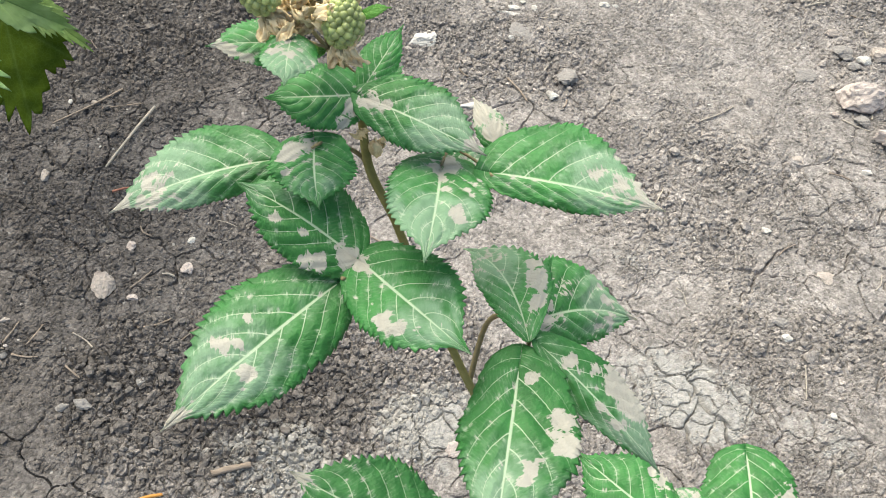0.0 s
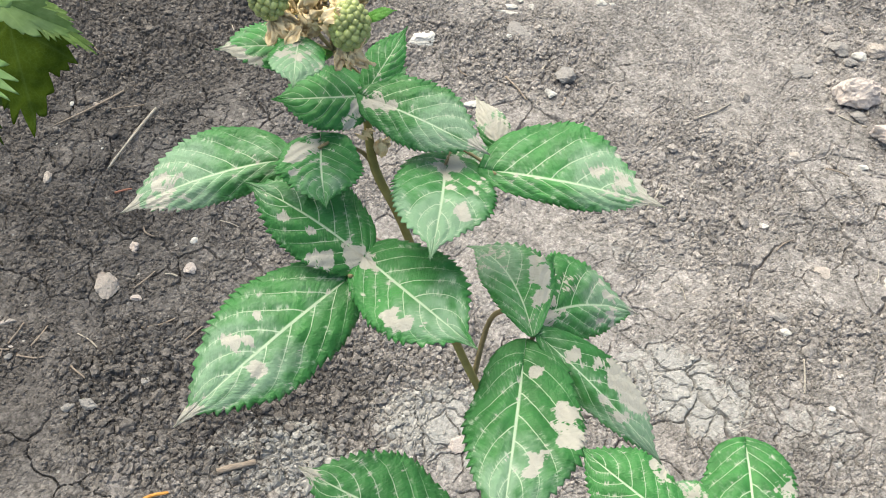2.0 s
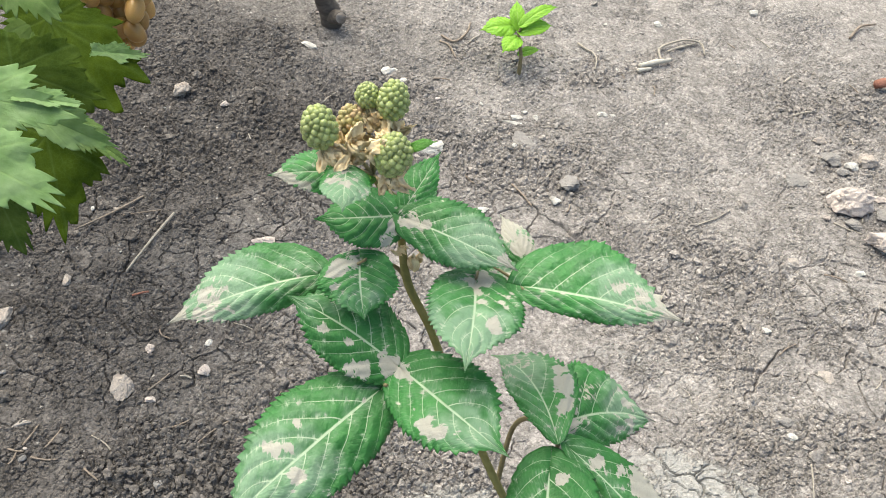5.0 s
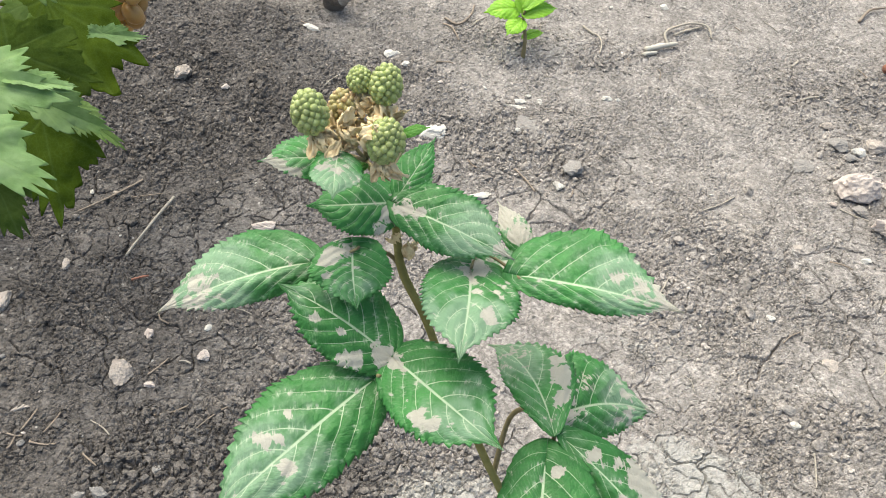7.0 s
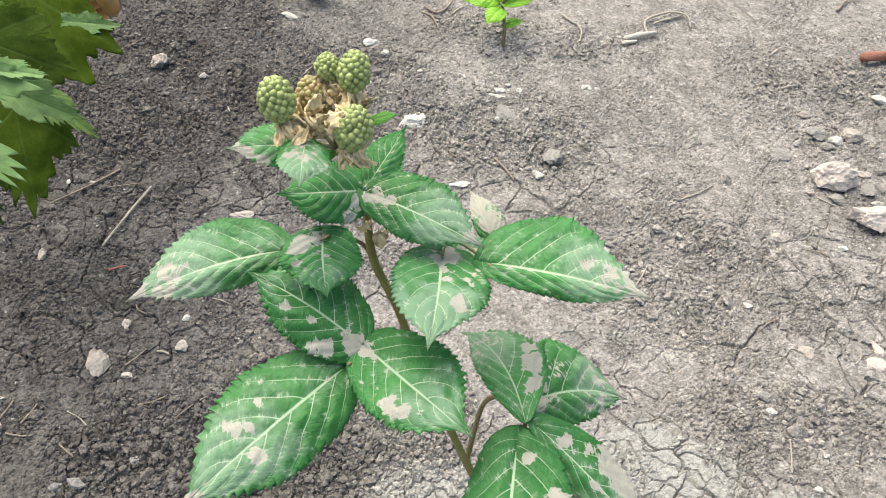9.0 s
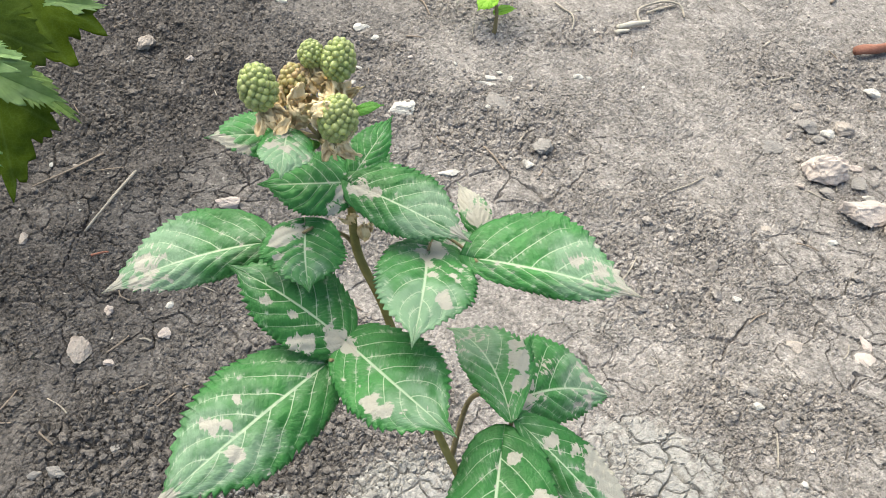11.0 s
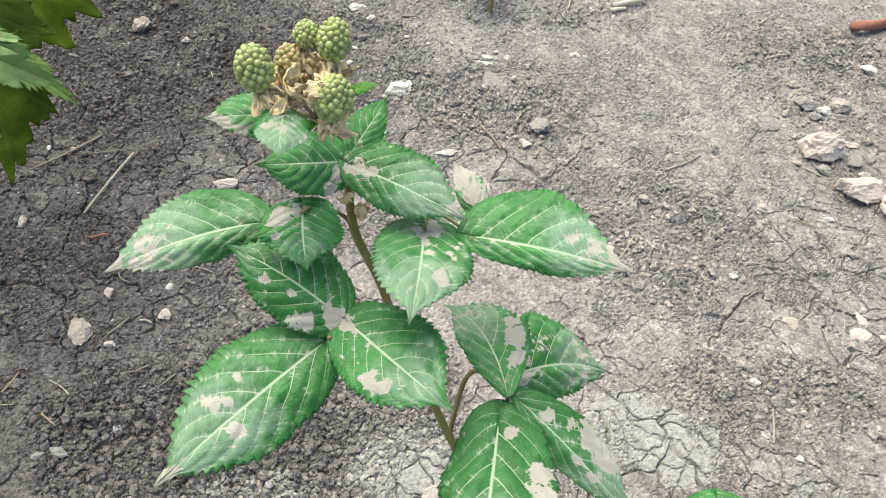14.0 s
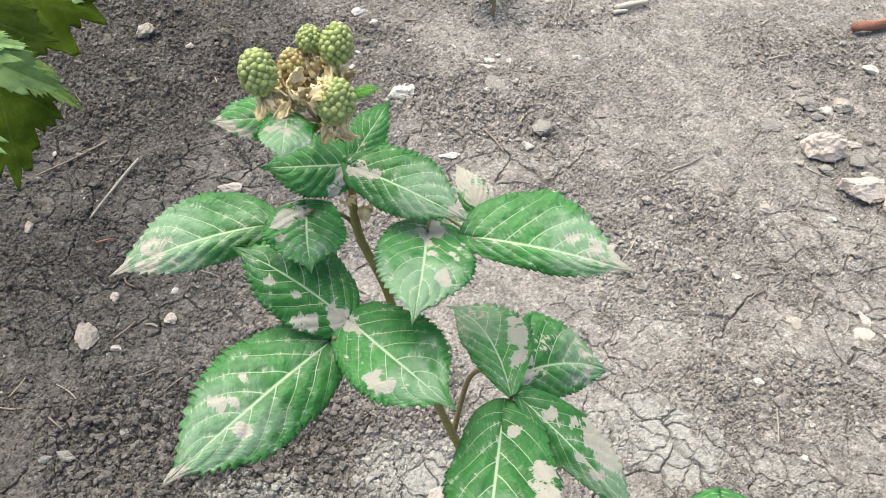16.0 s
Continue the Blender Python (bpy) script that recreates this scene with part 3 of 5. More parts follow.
def bits(x, y, size, seed):
    """A mosaic of angular crumbs: 0 in the joints, up to about 1 on tops that each slant their own way."""
    gx, gy = x / size, y / size
    ix, iy = np.floor(gx), np.floor(gy)
    first, second = np.full(gx.shape, 9.0), np.full(gx.shape, 9.0)
    top = np.zeros(gx.shape)
    for dx in (-1, 0, 1):
        for dy in (-1, 0, 1):
            jx, jy = ix + dx, iy + dy
            a, b = lattice(jx, jy, seed), lattice(jx, jy, seed + 5)
            ox, oy = gx - jx - a, gy - jy - b
            stretch = 0.7 + 0.6 * b
            d = np.hypot(ox * stretch, oy / stretch)
            near = d < first
            second = np.where(near, first, np.minimum(second, d))
            top = np.where(near, (a + b) * 0.5 + (b - 0.5) * 1.5 * ox + (a - 0.5) * 1.5 * oy, top)
            first = np.where(near, d, first)
    return ramp(second - first, 0.0, 0.26) * (0.40 + 0.75 * top)


def soil_height(x, y):
    x, y = np.asarray(x, float), np.asarray(y, float)
    h = 0.030 * (layered(x, y, 0.5, 3, 3) - 0.5) + 0.012 * (layered(x, y, 0.09, 11, 3) - 0.5)
    loose = crumbly_at(x, y)
    dark = np.clip(dark_at(x, y) * 1.3, 0, 1)
    # winding cracks in the crust, in two sizes
    wx = x + 0.070 * (layered(x, y, 0.075, 21, 4, 0.58) - 0.5)
    wy = y + 0.070 * (layered(x, y, 0.075, 22, 4, 0.58) - 0.5)
    afar = 1 - 0.75 * ramp(y, 1.15, 1.6)
    gap, value = cell_gap(wx, wy, 0.090, 5)
    where = ramp(layered(x, y, 0.22, 41, 4), 0.34, 0.48) * (1 - 0.75 * loose) * afar
    width = 0.0009 + 0.0008 * ramp(layered(x, y, 0.12, 43, 3), 0.40, 0.72)
    h = h - 0.010 * where * np.clip(1 - gap / width, 0, 1) + 0.004 * (value - 0.5) * where * ramp(gap, 0, 0.006)
    gap, value = cell_gap(wx + 3.3, wy, 0.040, 8)
    where = np.maximum(ramp(layered(x, y, 0.11, 47, 4), 0.48, 0.58), ramp(lime_at(x, y), 0.3, 0.6)) * (1 - 0.6 * loose) * afar
    h = h - 0.0060 * where * np.clip(1 - gap / 0.0010, 0, 1) + 0.0018 * (value - 0.5) * where * ramp(gap, 0, 0.003)
    # flakes and crumbs
    patchy = ramp(layered(x, y, 0.075, 65, 4), 0.46, 0.62) * (1 - 0.25 * ramp(y, 1.05, 1.5))
    tx = x + 0.009 * (layered(x, y, 0.018, 23, 3) - 0.5)
    ty = y + 0.009 * (layered(x, y, 0.018, 24, 3) - 0.5)
    h = h + 0.0060 * (bits(tx, ty, 0.023, 61) - 0.4) * ramp(loose, 0.15, 0.8) * ramp(layered(x, y, 0.06, 66, 2), 0.40, 0.60)
    h = h + 0.0056 * (bits(tx + 2.0, ty, 0.0125, 63) - 0.4) * np.maximum(ramp(loose, 0.05, 0.8), 0.12 + 0.40 * patchy)
    h = h + 0.0036 * (bits(tx + 4.0, ty, 0.0076, 67) - 0.4) * np.maximum(np.clip(loose * 1.2, 0, 1), (0.30 + 0.45 * patchy) * (1 - 0.15 * ramp(y, 1.05, 1.5)))
    return h + 0.0024 * (layered(x, y, 0.020, 81, 3, 0.55) - 0.5) * (0.7 + loose)


def graded(a, b, first, last):
    """Steps from a to b that grow from first to last."""
    out = [a]
    while out[-1] < b:
        out.append(out[-1] + first + (last - first) * (out[-1] - a) / (b - a))
    return np.array(out)


# the grid fans out and coarsens with the distance from the plant
far = np.geomspace(0.02, 400.0, 34)
gx = np.concatenate([-1.25 - far[::-1], np.arange(-1.25, -1.0, 0.010), np.arange(-1.0, 1.0, 0.0025), np.arange(1.0, 1.25, 0.010), 1.25 + far])
gy = np.concatenate([0.30 - far[::-1], np.arange(0.30, 0.47, 0.006), graded(0.47, 2.08, 0.0013, 0.0030), np.arange(2.09, 2.45, 0.008), 2.45 + far])
fan = 0.58 + 0.34 * np.clip(gy - 0.47, 0, 1.6)
GX, GY = 0.14 + gx[:, None] * fan[None, :], np.broadcast_to(gy[None, :], (len(gx), len(gy)))
inside = ramp(1.6 - np.maximum(np.abs(GX - 0.12) / 1.25, np.abs(GY - 1.35) / 1.1), 0.1, 0.6)
GZ = soil_height(GX, GY) * inside
me = bpy.data.meshes.new("ground")
nx, ny = GX.shape
me.vertices.add(nx * ny)
me.vertices.foreach_set("co", np.stack([GX, GY, GZ], -1).astype(np.float32).ravel())
idx = np.arange(nx * ny, dtype=np.int32).reshape(nx, ny)
quads = np.stack([idx[:-1, :-1], idx[1:, :-1], idx[1:, 1:], idx[:-1, 1:]], -1).reshape(-1, 4)
me.loops.add(quads.size)
me.loops.foreach_set("vertex_index", quads.ravel())
me.polygons.add(len(quads))
me.polygons.foreach_set("loop_start", np.arange(0, quads.size, 4, dtype=np.int32))
me.polygons.foreach_set("use_smooth", np.zeros(len(quads), bool))
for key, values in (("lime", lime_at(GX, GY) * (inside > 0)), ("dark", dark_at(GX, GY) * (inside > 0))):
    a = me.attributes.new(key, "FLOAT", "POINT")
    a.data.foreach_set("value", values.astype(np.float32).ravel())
me.materials.append(SOIL)
me.update(calc_edges=True)
me.validate()
GROUND = tagged(new("ground", me), "dry grey-brown cracked garden soil with loose crumbs", "ground", kind="structure")


def height_at(x, y):
    return float(soil_height(np.array([x]), np.array([y]))[0])


# ---- loose crumbs of soil ----
def scattered_crumbs(name, count, seed, small, large, base_verts, base_faces, jitter, label, where):
    rng = np.random.default_rng(seed)
    y = rng.uniform(0.45, 2.15, count * 4)
    x = 0.14 + rng.uniform(-1, 1, count * 4) * (0.60 + 0.34 * (y - 0.45))
    keep = rng.random(count * 4) < where(x, y)
    x, y = x[keep][:count], y[keep][:count]
    n = len(x)
    size = small * (large / small) ** (rng.random(n) ** 2.1) * (0.55 + 0.45 * crumbly_at(x, y) ** 0.5)
    base = np.array(base_verts, float)
    k = len(base)
    pts = base[None] * (1 + jitter * rng.standard_normal((n, k, 1))) + 0.5 * jitter * rng.standard_normal((n, k, 3))
    pts *= rng.uniform(0.7, 1.25, (n, 1, 3))
    turn = rng.uniform(0, 2 * math.pi, n)
    c, s = np.cos(turn)[:, None], np.sin(turn)[:, None]
    px, py = pts[..., 0] * c - pts[..., 1] * s, pts[..., 0] * s + pts[..., 1] * c
    half = size[:, None] / 2
    z = soil_height(x, y)
    co = np.stack([px * half + x[:, None], py * half + y[:, None], pts[..., 2] * half * 0.7 + (z + size * 0.12)[:, None]], -1).reshape(-1, 3)
    f = np.array(base_faces, np.int32)
    tri = (f[None] + (np.arange(n, dtype=np.int32) * k)[:, None, None]).reshape(-1, 3)
    m = bpy.data.meshes.new(name)
    m.vertices.add(len(co))
    m.vertices.foreach_set("co", co.astype(np.float32).ravel())
    m.loops.add(tri.size)
    m.loops.foreach_set("vertex_index", tri.ravel())
    m.polygons.add(len(tri))
    m.polygons.foreach_set("loop_start", np.arange(0, tri.size, 3, dtype=np.int32))
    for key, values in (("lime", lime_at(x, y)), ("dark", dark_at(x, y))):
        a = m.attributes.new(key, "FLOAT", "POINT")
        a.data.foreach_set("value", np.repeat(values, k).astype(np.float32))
    m.materials.append(CRUMB)
    m.polygons.foreach_set("use_smooth", np.zeros(len(tri), bool))
    m.update(calc_edges=True)
    return tagged(new(name, m), label, "soil", kind="stuff")


def ball_parts(levels):
    bm = bmesh.new()
    bmesh.ops.create_icosphere(bm, subdivisions=levels, radius=1.0)
    v = [tuple(p.co) for p in bm.verts]
    f = [tuple(q.index for q in p.verts) for p in bm.faces]
    bm.free()
    return v, f


ico_v, ico_f = ball_parts(1)
clod_v, clod_f = ball_parts(2)
gem_v = [(1, 0, 0), (0, 1, 0), (-1, 0, 0), (0, -1, 0), (0, 0, 1), (0, 0, -1)]
gem_f = [(0, 1, 4), (1, 2, 4), (2, 3, 4), (3, 0, 4), (1, 0, 5), (2, 1, 5), (3, 2, 5), (0, 3, 5)]
littered = lambda x, y: (0.10 + 0.40 * ramp(layered(x, y, 0.075, 65, 4), 0.44, 0.62)) * (1 - 0.3 * ramp(y, 1.05, 1.5)) + 0.50 * crumbly_at(x, y)
scattered_crumbs("soil_grains", 46000, 3, 0.0026, 0.0062, gem_v, gem_f, 0.24, "fine loose grains of dry grey-brown soil", littered)
scattered_crumbs("soil_crumbs", 24000, 4, 0.0040, 0.0120, ico_v, ico_f, 0.22, "small loose grey-brown crumbs of dry soil", littered)
scattered_crumbs("soil_clods", 1800, 9, 0.006, 0.014, clod_v, clod_f, 0.17, "angular clods of dry soil lying on the crust", lambda x, y: 0.05 + 0.9 * crumbly_at(x, y) ** 1.3)

# the larger clods, one by one
PLACED[GROUND] = Matrix()
rng = random.Random(40)
CLODS = []
# clods in three steps of the soil's darkening, its painted shade included
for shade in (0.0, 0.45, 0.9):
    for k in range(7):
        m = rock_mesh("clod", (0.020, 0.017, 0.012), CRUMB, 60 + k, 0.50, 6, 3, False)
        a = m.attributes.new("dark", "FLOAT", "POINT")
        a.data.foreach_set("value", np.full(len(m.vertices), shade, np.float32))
        CLODS.append(m)
made = 0
while made < 210:
    x, y = rng.uniform(-0.75, 1.0), rng.uniform(0.5, 2.0)
    here = np.array([x]), np.array([y])
    if rng.random() > 0.06 + 0.94 * float(crumbly_at(*here)[0]):
        continue
    dark = min(2, int(float(dark_at(*here)[0]) * 3 + 0.4))
    s = 0.45 + 0.85 * rng.random() ** 2
    part("clod", CLODS[rng.randrange(7) + 7 * dark], GROUND, pose(x, y, height_at(x, y) + 0.002 * s, rng.uniform(-20, 20), rng.uniform(-20, 20), rng.uniform(0, 360)) @ Matrix.Diagonal((s, s, s, 1)))
    made += 1


# ---- blackberry bush ----
bramble = thing("blackberry_plant", (0.185, 0.395, 0.0), "young blackberry plant with dusty green leaves and unripe fruit", "plant")
main = [(0.185, 0.395, -0.01), (0.182, 0.400, 0.25), (0.152, 0.428, 0.46), (0.1162, 0.4563, 0.53), (0.0870, 0.4731, 0.58), (0.0635, 0.4887, 0.63), (0.0435, 0.5066, 0.655), (0.0353, 0.5219, 0.68), (0.0344, 0.5240, 0.694), (0.0205, 0.5434, 0.694), (0.0121, 0.5388, 0.716)]
rod("stem", main, [0.0040, 0.0036, 0.0030, 0.0029, 0.0027, 0.0026, 0.0029, 0.0025, 0.0026, 0.0020, 0.0017], GREEN_STEM, bramble, "green-brown woody stem", 12, 0.06, 3)
for pts, r0, r1 in (
    (((0.0870, 0.4731, 0.58), (0.0725, 0.4560, 0.60), (0.0500, 0.4400, 0.632), (0.0411, 0.4330, 0.644)), 0.0016, 0.0012),
    (((0.1260, 0.4500, 0.508), (0.1310, 0.4800, 0.545), (0.1440, 0.4690, 0.577), (0.1550, 0.4370, 0.602)), 0.0021, 0.0016),
    (((0.1550, 0.4370, 0.602), (0.1535, 0.4270, 0.599), (0.1500, 0.4160, 0.602)), 0.0015, 0.0012),
    (((0.0435, 0.5066, 0.655), (0.0342, 0.5127, 0.662), (0.0200, 0.4990, 0.682), (0.0165, 0.4873, 0.692)), 0.0016, 0.0010),
    (((0.0165, 0.4873, 0.692), (0.0020, 0.4890, 0.675), (-0.0107, 0.4888, 0.662)), 0.0009, 0.0008),
    (((0.0353, 0.5219, 0.68), (0.0620, 0.5300, 0.672), (0.0860, 0.5230, 0.672), (0.0865, 0.4985, 0.678)), 0.0014, 0.0009),
    (((0.0860, 0.5230, 0.672), (0.1050, 0.5050, 0.680), (0.1162, 0.4895, 0.686)), 0.0010, 0.0009),
    (((0.0205, 0.5434, 0.694), (0.0121, 0.5388, 0.716), (0.0080, 0.5060, 0.748), (0.0085, 0.4960, 0.762)), 0.0011, 0.0008),
):
    rod("petiole", pts, [r0 + (r1 - r0) * i / (len(pts) - 1) for i in range(len(pts))], PETIOLE, bramble, sides=8)
LEAVES = (
    # the fruit's own leaves: behind, the small dusty one in front, and the pair at the top node
    dict(base=(0.0040, 0.5060, 0.7450), tip=(-0.0380, 0.4840, 0.7550), normal=(0.3369, -0.2280, 0.9135), plus=0.0138, minus=0.0150, teeth=17, bend=-0.012, dust=((0.80, 0.55, 0.24, 1.3), (0.62, 0.85, 0.16, 1.1), (0.93, 0.0, 0.10, 0.9)), haze=0.15),
    dict(base=(0.0060, 0.4840, 0.7680), tip=(0.0100, 0.4540, 0.7660), normal=(0.0326, -0.0622, 0.9975), plus=0.0140, minus=0.0140, teeth=13, lobes=0.16, arch=0.08, dust=((0.05, 0.0, 0.22, 0.85), (0.4, 0.4, 0.5, 0.50), (0.3, -0.6, 0.3, 0.5)), haze=0.85),
    dict(base=(0.0330, 0.5230, 0.7000), tip=(-0.0170, 0.5030, 0.7060), normal=(0.2207, -0.2707, 0.9370), plus=0.0200, minus=0.0230, bend=0.048, arch=0.09, dust=((0.10, 0.45, 0.22, 1.2), (0.02, 0.1, 0.14, 1.1), (0.24, 0.8, 0.14, 0.95))),
    dict(base=(0.0370, 0.5190, 0.7020), tip=(0.1110, 0.4960, 0.6950), normal=(-0.0108, -0.3228, 0.9464), plus=0.0272, minus=0.0165, bend=-0.014, arch=0.08, dust=((0.06, 0.0, 0.13, 1.0), (0.18, 0.0, 0.09, 0.8), (0.96, 0.0, 0.16, 0.8), (0.88, 0.5, 0.12, 0.7)), haze=0.30),
    dict(base=(0.0340, 0.5250, 0.7020), tip=(0.0520, 0.5600, 0.7250), normal=(-0.0568, -0.5277, 0.8475), plus=0.0132, minus=0.0108, teeth=17, bend=-0.024, wedge=0.3),
    dict(base=(0.0390, 0.5400, 0.6900), tip=(0.0530, 0.5640, 0.6900), normal=(0.1762, -0.1028, 0.9790), plus=0.0075, minus=0.0075, teeth=12),
    # the leaves of the middle node
    dict(base=(0.0860, 0.4970, 0.6780), tip=(0.0870, 0.4200, 0.6900), normal=(-0.0163, 0.1538, 0.9880), plus=0.0290, minus=0.0290, lobes=0.17, bend=0.020, arch=0.09, fold=0.10, dust=((0.05, 0.12, 0.20, 0.95), (0.57, 0.42, 0.10, 1.15), (0.62, 0.62, 0.07, 1.0), (0.30, 0.4, 0.30, 0.46)), haze=0.42),
    dict(base=(0.0870, 0.5160, 0.6600), tip=(0.1230, 0.5350, 0.6550), normal=(0.2343, -0.1933, 0.9527), plus=0.0120, minus=0.0130, teeth=14, dust=((0.5, 0.0, 0.6, 0.42),), haze=0.40),
    dict(base=(0.1210, 0.5330, 0.6550), tip=(0.0975, 0.5730, 0.6650), normal=(-0.0875, -0.2457, 0.9654), plus=0.0085, minus=0.0115, teeth=15, arch=0.12, dust=((0.75, 0.0, 0.45, 1.3), (0.35, -0.3, 0.3, 1.0)), haze=0.5, label="dry pale dusty leaf"),
    dict(base=(0.1160, 0.4920, 0.6860), tip=(0.2140, 0.4800, 0.6900), normal=(-0.0762, -0.3061, 0.9489), plus=0.0375, minus=0.0140, arch=0.06, dust=((0.975, 0.0, 0.16, 1.7), (0.86, 0.35, 0.16, 0.92), (0.74, 0.35, 0.14, 0.72), (0.84, 0.0, 0.16, 0.75), (0.58, 0.3, 0.14, 0.55)), haze=0.30),
    dict(base=(-0.0150, 0.4960, 0.6620), tip=(-0.1020, 0.4550, 0.6400), normal=(-0.0619, -0.3667, 0.9283), plus=0.0165, minus=0.0305, bend=-0.016, arch=0.07, dust=((0.97, 0.0, 0.20, 1.7), (0.78, 0.4, 0.18, 0.85), (0.72, -0.25, 0.20, 0.72), (0.60, -0.35, 0.12, 0.62), (0.62, 0.5, 0.14, 0.6)), haze=0.52),
    dict(base=(0.0140, 0.4900, 0.6880), tip=(0.0240, 0.4550, 0.6760), normal=(0.0535, -0.3101, 0.9492), plus=0.0235, minus=0.0250, lobes=0.22, teeth=18, bend=-0.029, arch=0.08, fold=0.08, dust=((0.14, -0.6, 0.26, 1.1), (0.02, -0.1, 0.16, 0.9), (0.42, -0.6, 0.2, 0.55)), haze=0.08),
    # the three large leaves of the lower node
    dict(base=(0.0460, 0.4470, 0.6460), tip=(-0.0290, 0.4710, 0.6680), normal=(0.1727, -0.3156, 0.9330), plus=0.0245, minus=0.0300, lobes=0.07, bend=-0.022, arch=0.06, dust=((0.05, 0.25, 0.15, 1.1), (0.24, 0.75, 0.16, 1.15), (0.40, 0.32, 0.09, 1.0), (0.62, 0.36, 0.09, 0.85)), haze=0.06),
    dict(base=(0.0500, 0.4450, 0.6460), tip=(0.1190, 0.3910, 0.6550), normal=(-0.2061, -0.1011, 0.9733), plus=0.0330, minus=0.0275, lobes=0.10, bend=-0.019, arch=0.06, dust=((0.02, -0.1, 0.12, 1.2), (0.45, -0.64, 0.12, 1.15), (0.56, -0.60, 0.10, 1.1), (0.67, -0.45, 0.06, 0.8), (0.33, -0.55, 0.07, 0.7)), haze=0.20),
    dict(base=(0.0380, 0.4350, 0.6350), tip=(-0.0380, 0.3390, 0.6120), normal=(0.0403, -0.2629, 0.9640), plus=0.0300, minus=0.0372, lobes=0.05, teeth=25, arch=0.05, dust=((0.97, 0.0, 0.15, 1.8), (0.90, 0.1, 0.10, 1.3), (0.52, -0.24, 0.055, 1.05), (0.565, -0.40, 0.065, 1.1), (0.60, -0.55, 0.045, 0.9), (0.58, 0.27, 0.075, 1.1), (0.42, -0.42, 0.05, 0.75)), haze=0.24),
    # the dusty leaves of the side shoot
    dict(base=(0.1580, 0.4650, 0.5800), tip=(0.2360, 0.5040, 0.5450), normal=(0.4276, -0.0450, 0.9028), plus=0.0410, minus=0.0215, lobes=0.18, bend=0.070, dust=((0.14, 0.35, 0.24, 1.0), (0.36, 0.40, 0.20, 0.70), (0.97, 0.0, 0.16, 1.4), (0.62, -0.4, 0.22, 0.70), (0.70, 0.35, 0.18, 0.62)), haze=0.22),
    dict(base=(0.1540, 0.4320, 0.6100), tip=(0.1040, 0.5060, 0.6180), normal=(-0.0860, -0.1818, 0.9796), plus=0.0180, minus=0.0285, bend=-0.075, fold=0.25, droop=0.38, arch=0.03, wedge=0.45, lobes=0.0, dust=((0.36, -0.60, 0.17, 1.15), (0.22, -0.55, 0.12, 1.0), (0.50, -0.75, 0.12, 0.9), (0.75, 0.0, 0.3, 0.45)), haze=0.40),
    dict(base=(0.1620, 0.4330, 0.6060), tip=(0.2460, 0.3850, 0.5600), normal=(0.2371, -0.4231, 0.8745), plus=0.0245, minus=0.0125, wedge=0.3, arch=0.09, fold=-0.15, dust=((0.44, 0.80, 0.20, 1.3), (0.58, 0.90, 0.22, 1.3), (0.18, 0.4, 0.08, 0.95), (0.31, 0.55, 0.09, 0.95)), haze=0.36),
    dict(base=(0.1500, 0.4150, 0.6040), tip=(0.1460, 0.3060, 0.6000), normal=(-0.0373, -0.0353, 0.9987), plus=0.0400, minus=0.0275, lobes=0.17, teeth=24, arch=0.06, dust=((0.07, 0.35, 0.07, 1.0), (0.27, 0.70, 0.13, 1.2), (0.38, 0.82, 0.16, 1.2), (0.34, 0.62, 0.09, 1.0), (0.55, 0.42, 0.085, 1.1), (0.63, 0.36, 0.07, 1.0)), haze=0.14),
    # low leaves
    dict(base=(0.1170, 0.3610, 0.4400), tip=(0.0100, 0.3920, 0.4500), normal=(0.0456, -0.1607, 0.9859), plus=0.0350, minus=0.0440, bend=0.020, dust=((0.96, 0.0, 0.17, 1.5),), haze=0.0),
    dict(base=(0.3420, 0.4770, 0.2500), tip=(0.2540, 0.5420, 0.2400), normal=(-0.1938, -0.1125, 0.9746), plus=0.0400, minus=0.0420, bend=0.02, dust=((0.3, -0.9, 0.22, 0.9),), haze=-0.05),
)
for k, spec in enumerate(LEAVES):
    bramble_leaf(bramble, seed=k + 1, **spec)

DRUPELET = ball_mesh("drupelet", DRUPE, 7, 10)
DRUPELET_BROWN = ball_mesh("drupelet", DRUPE_BROWN, 7, 10)


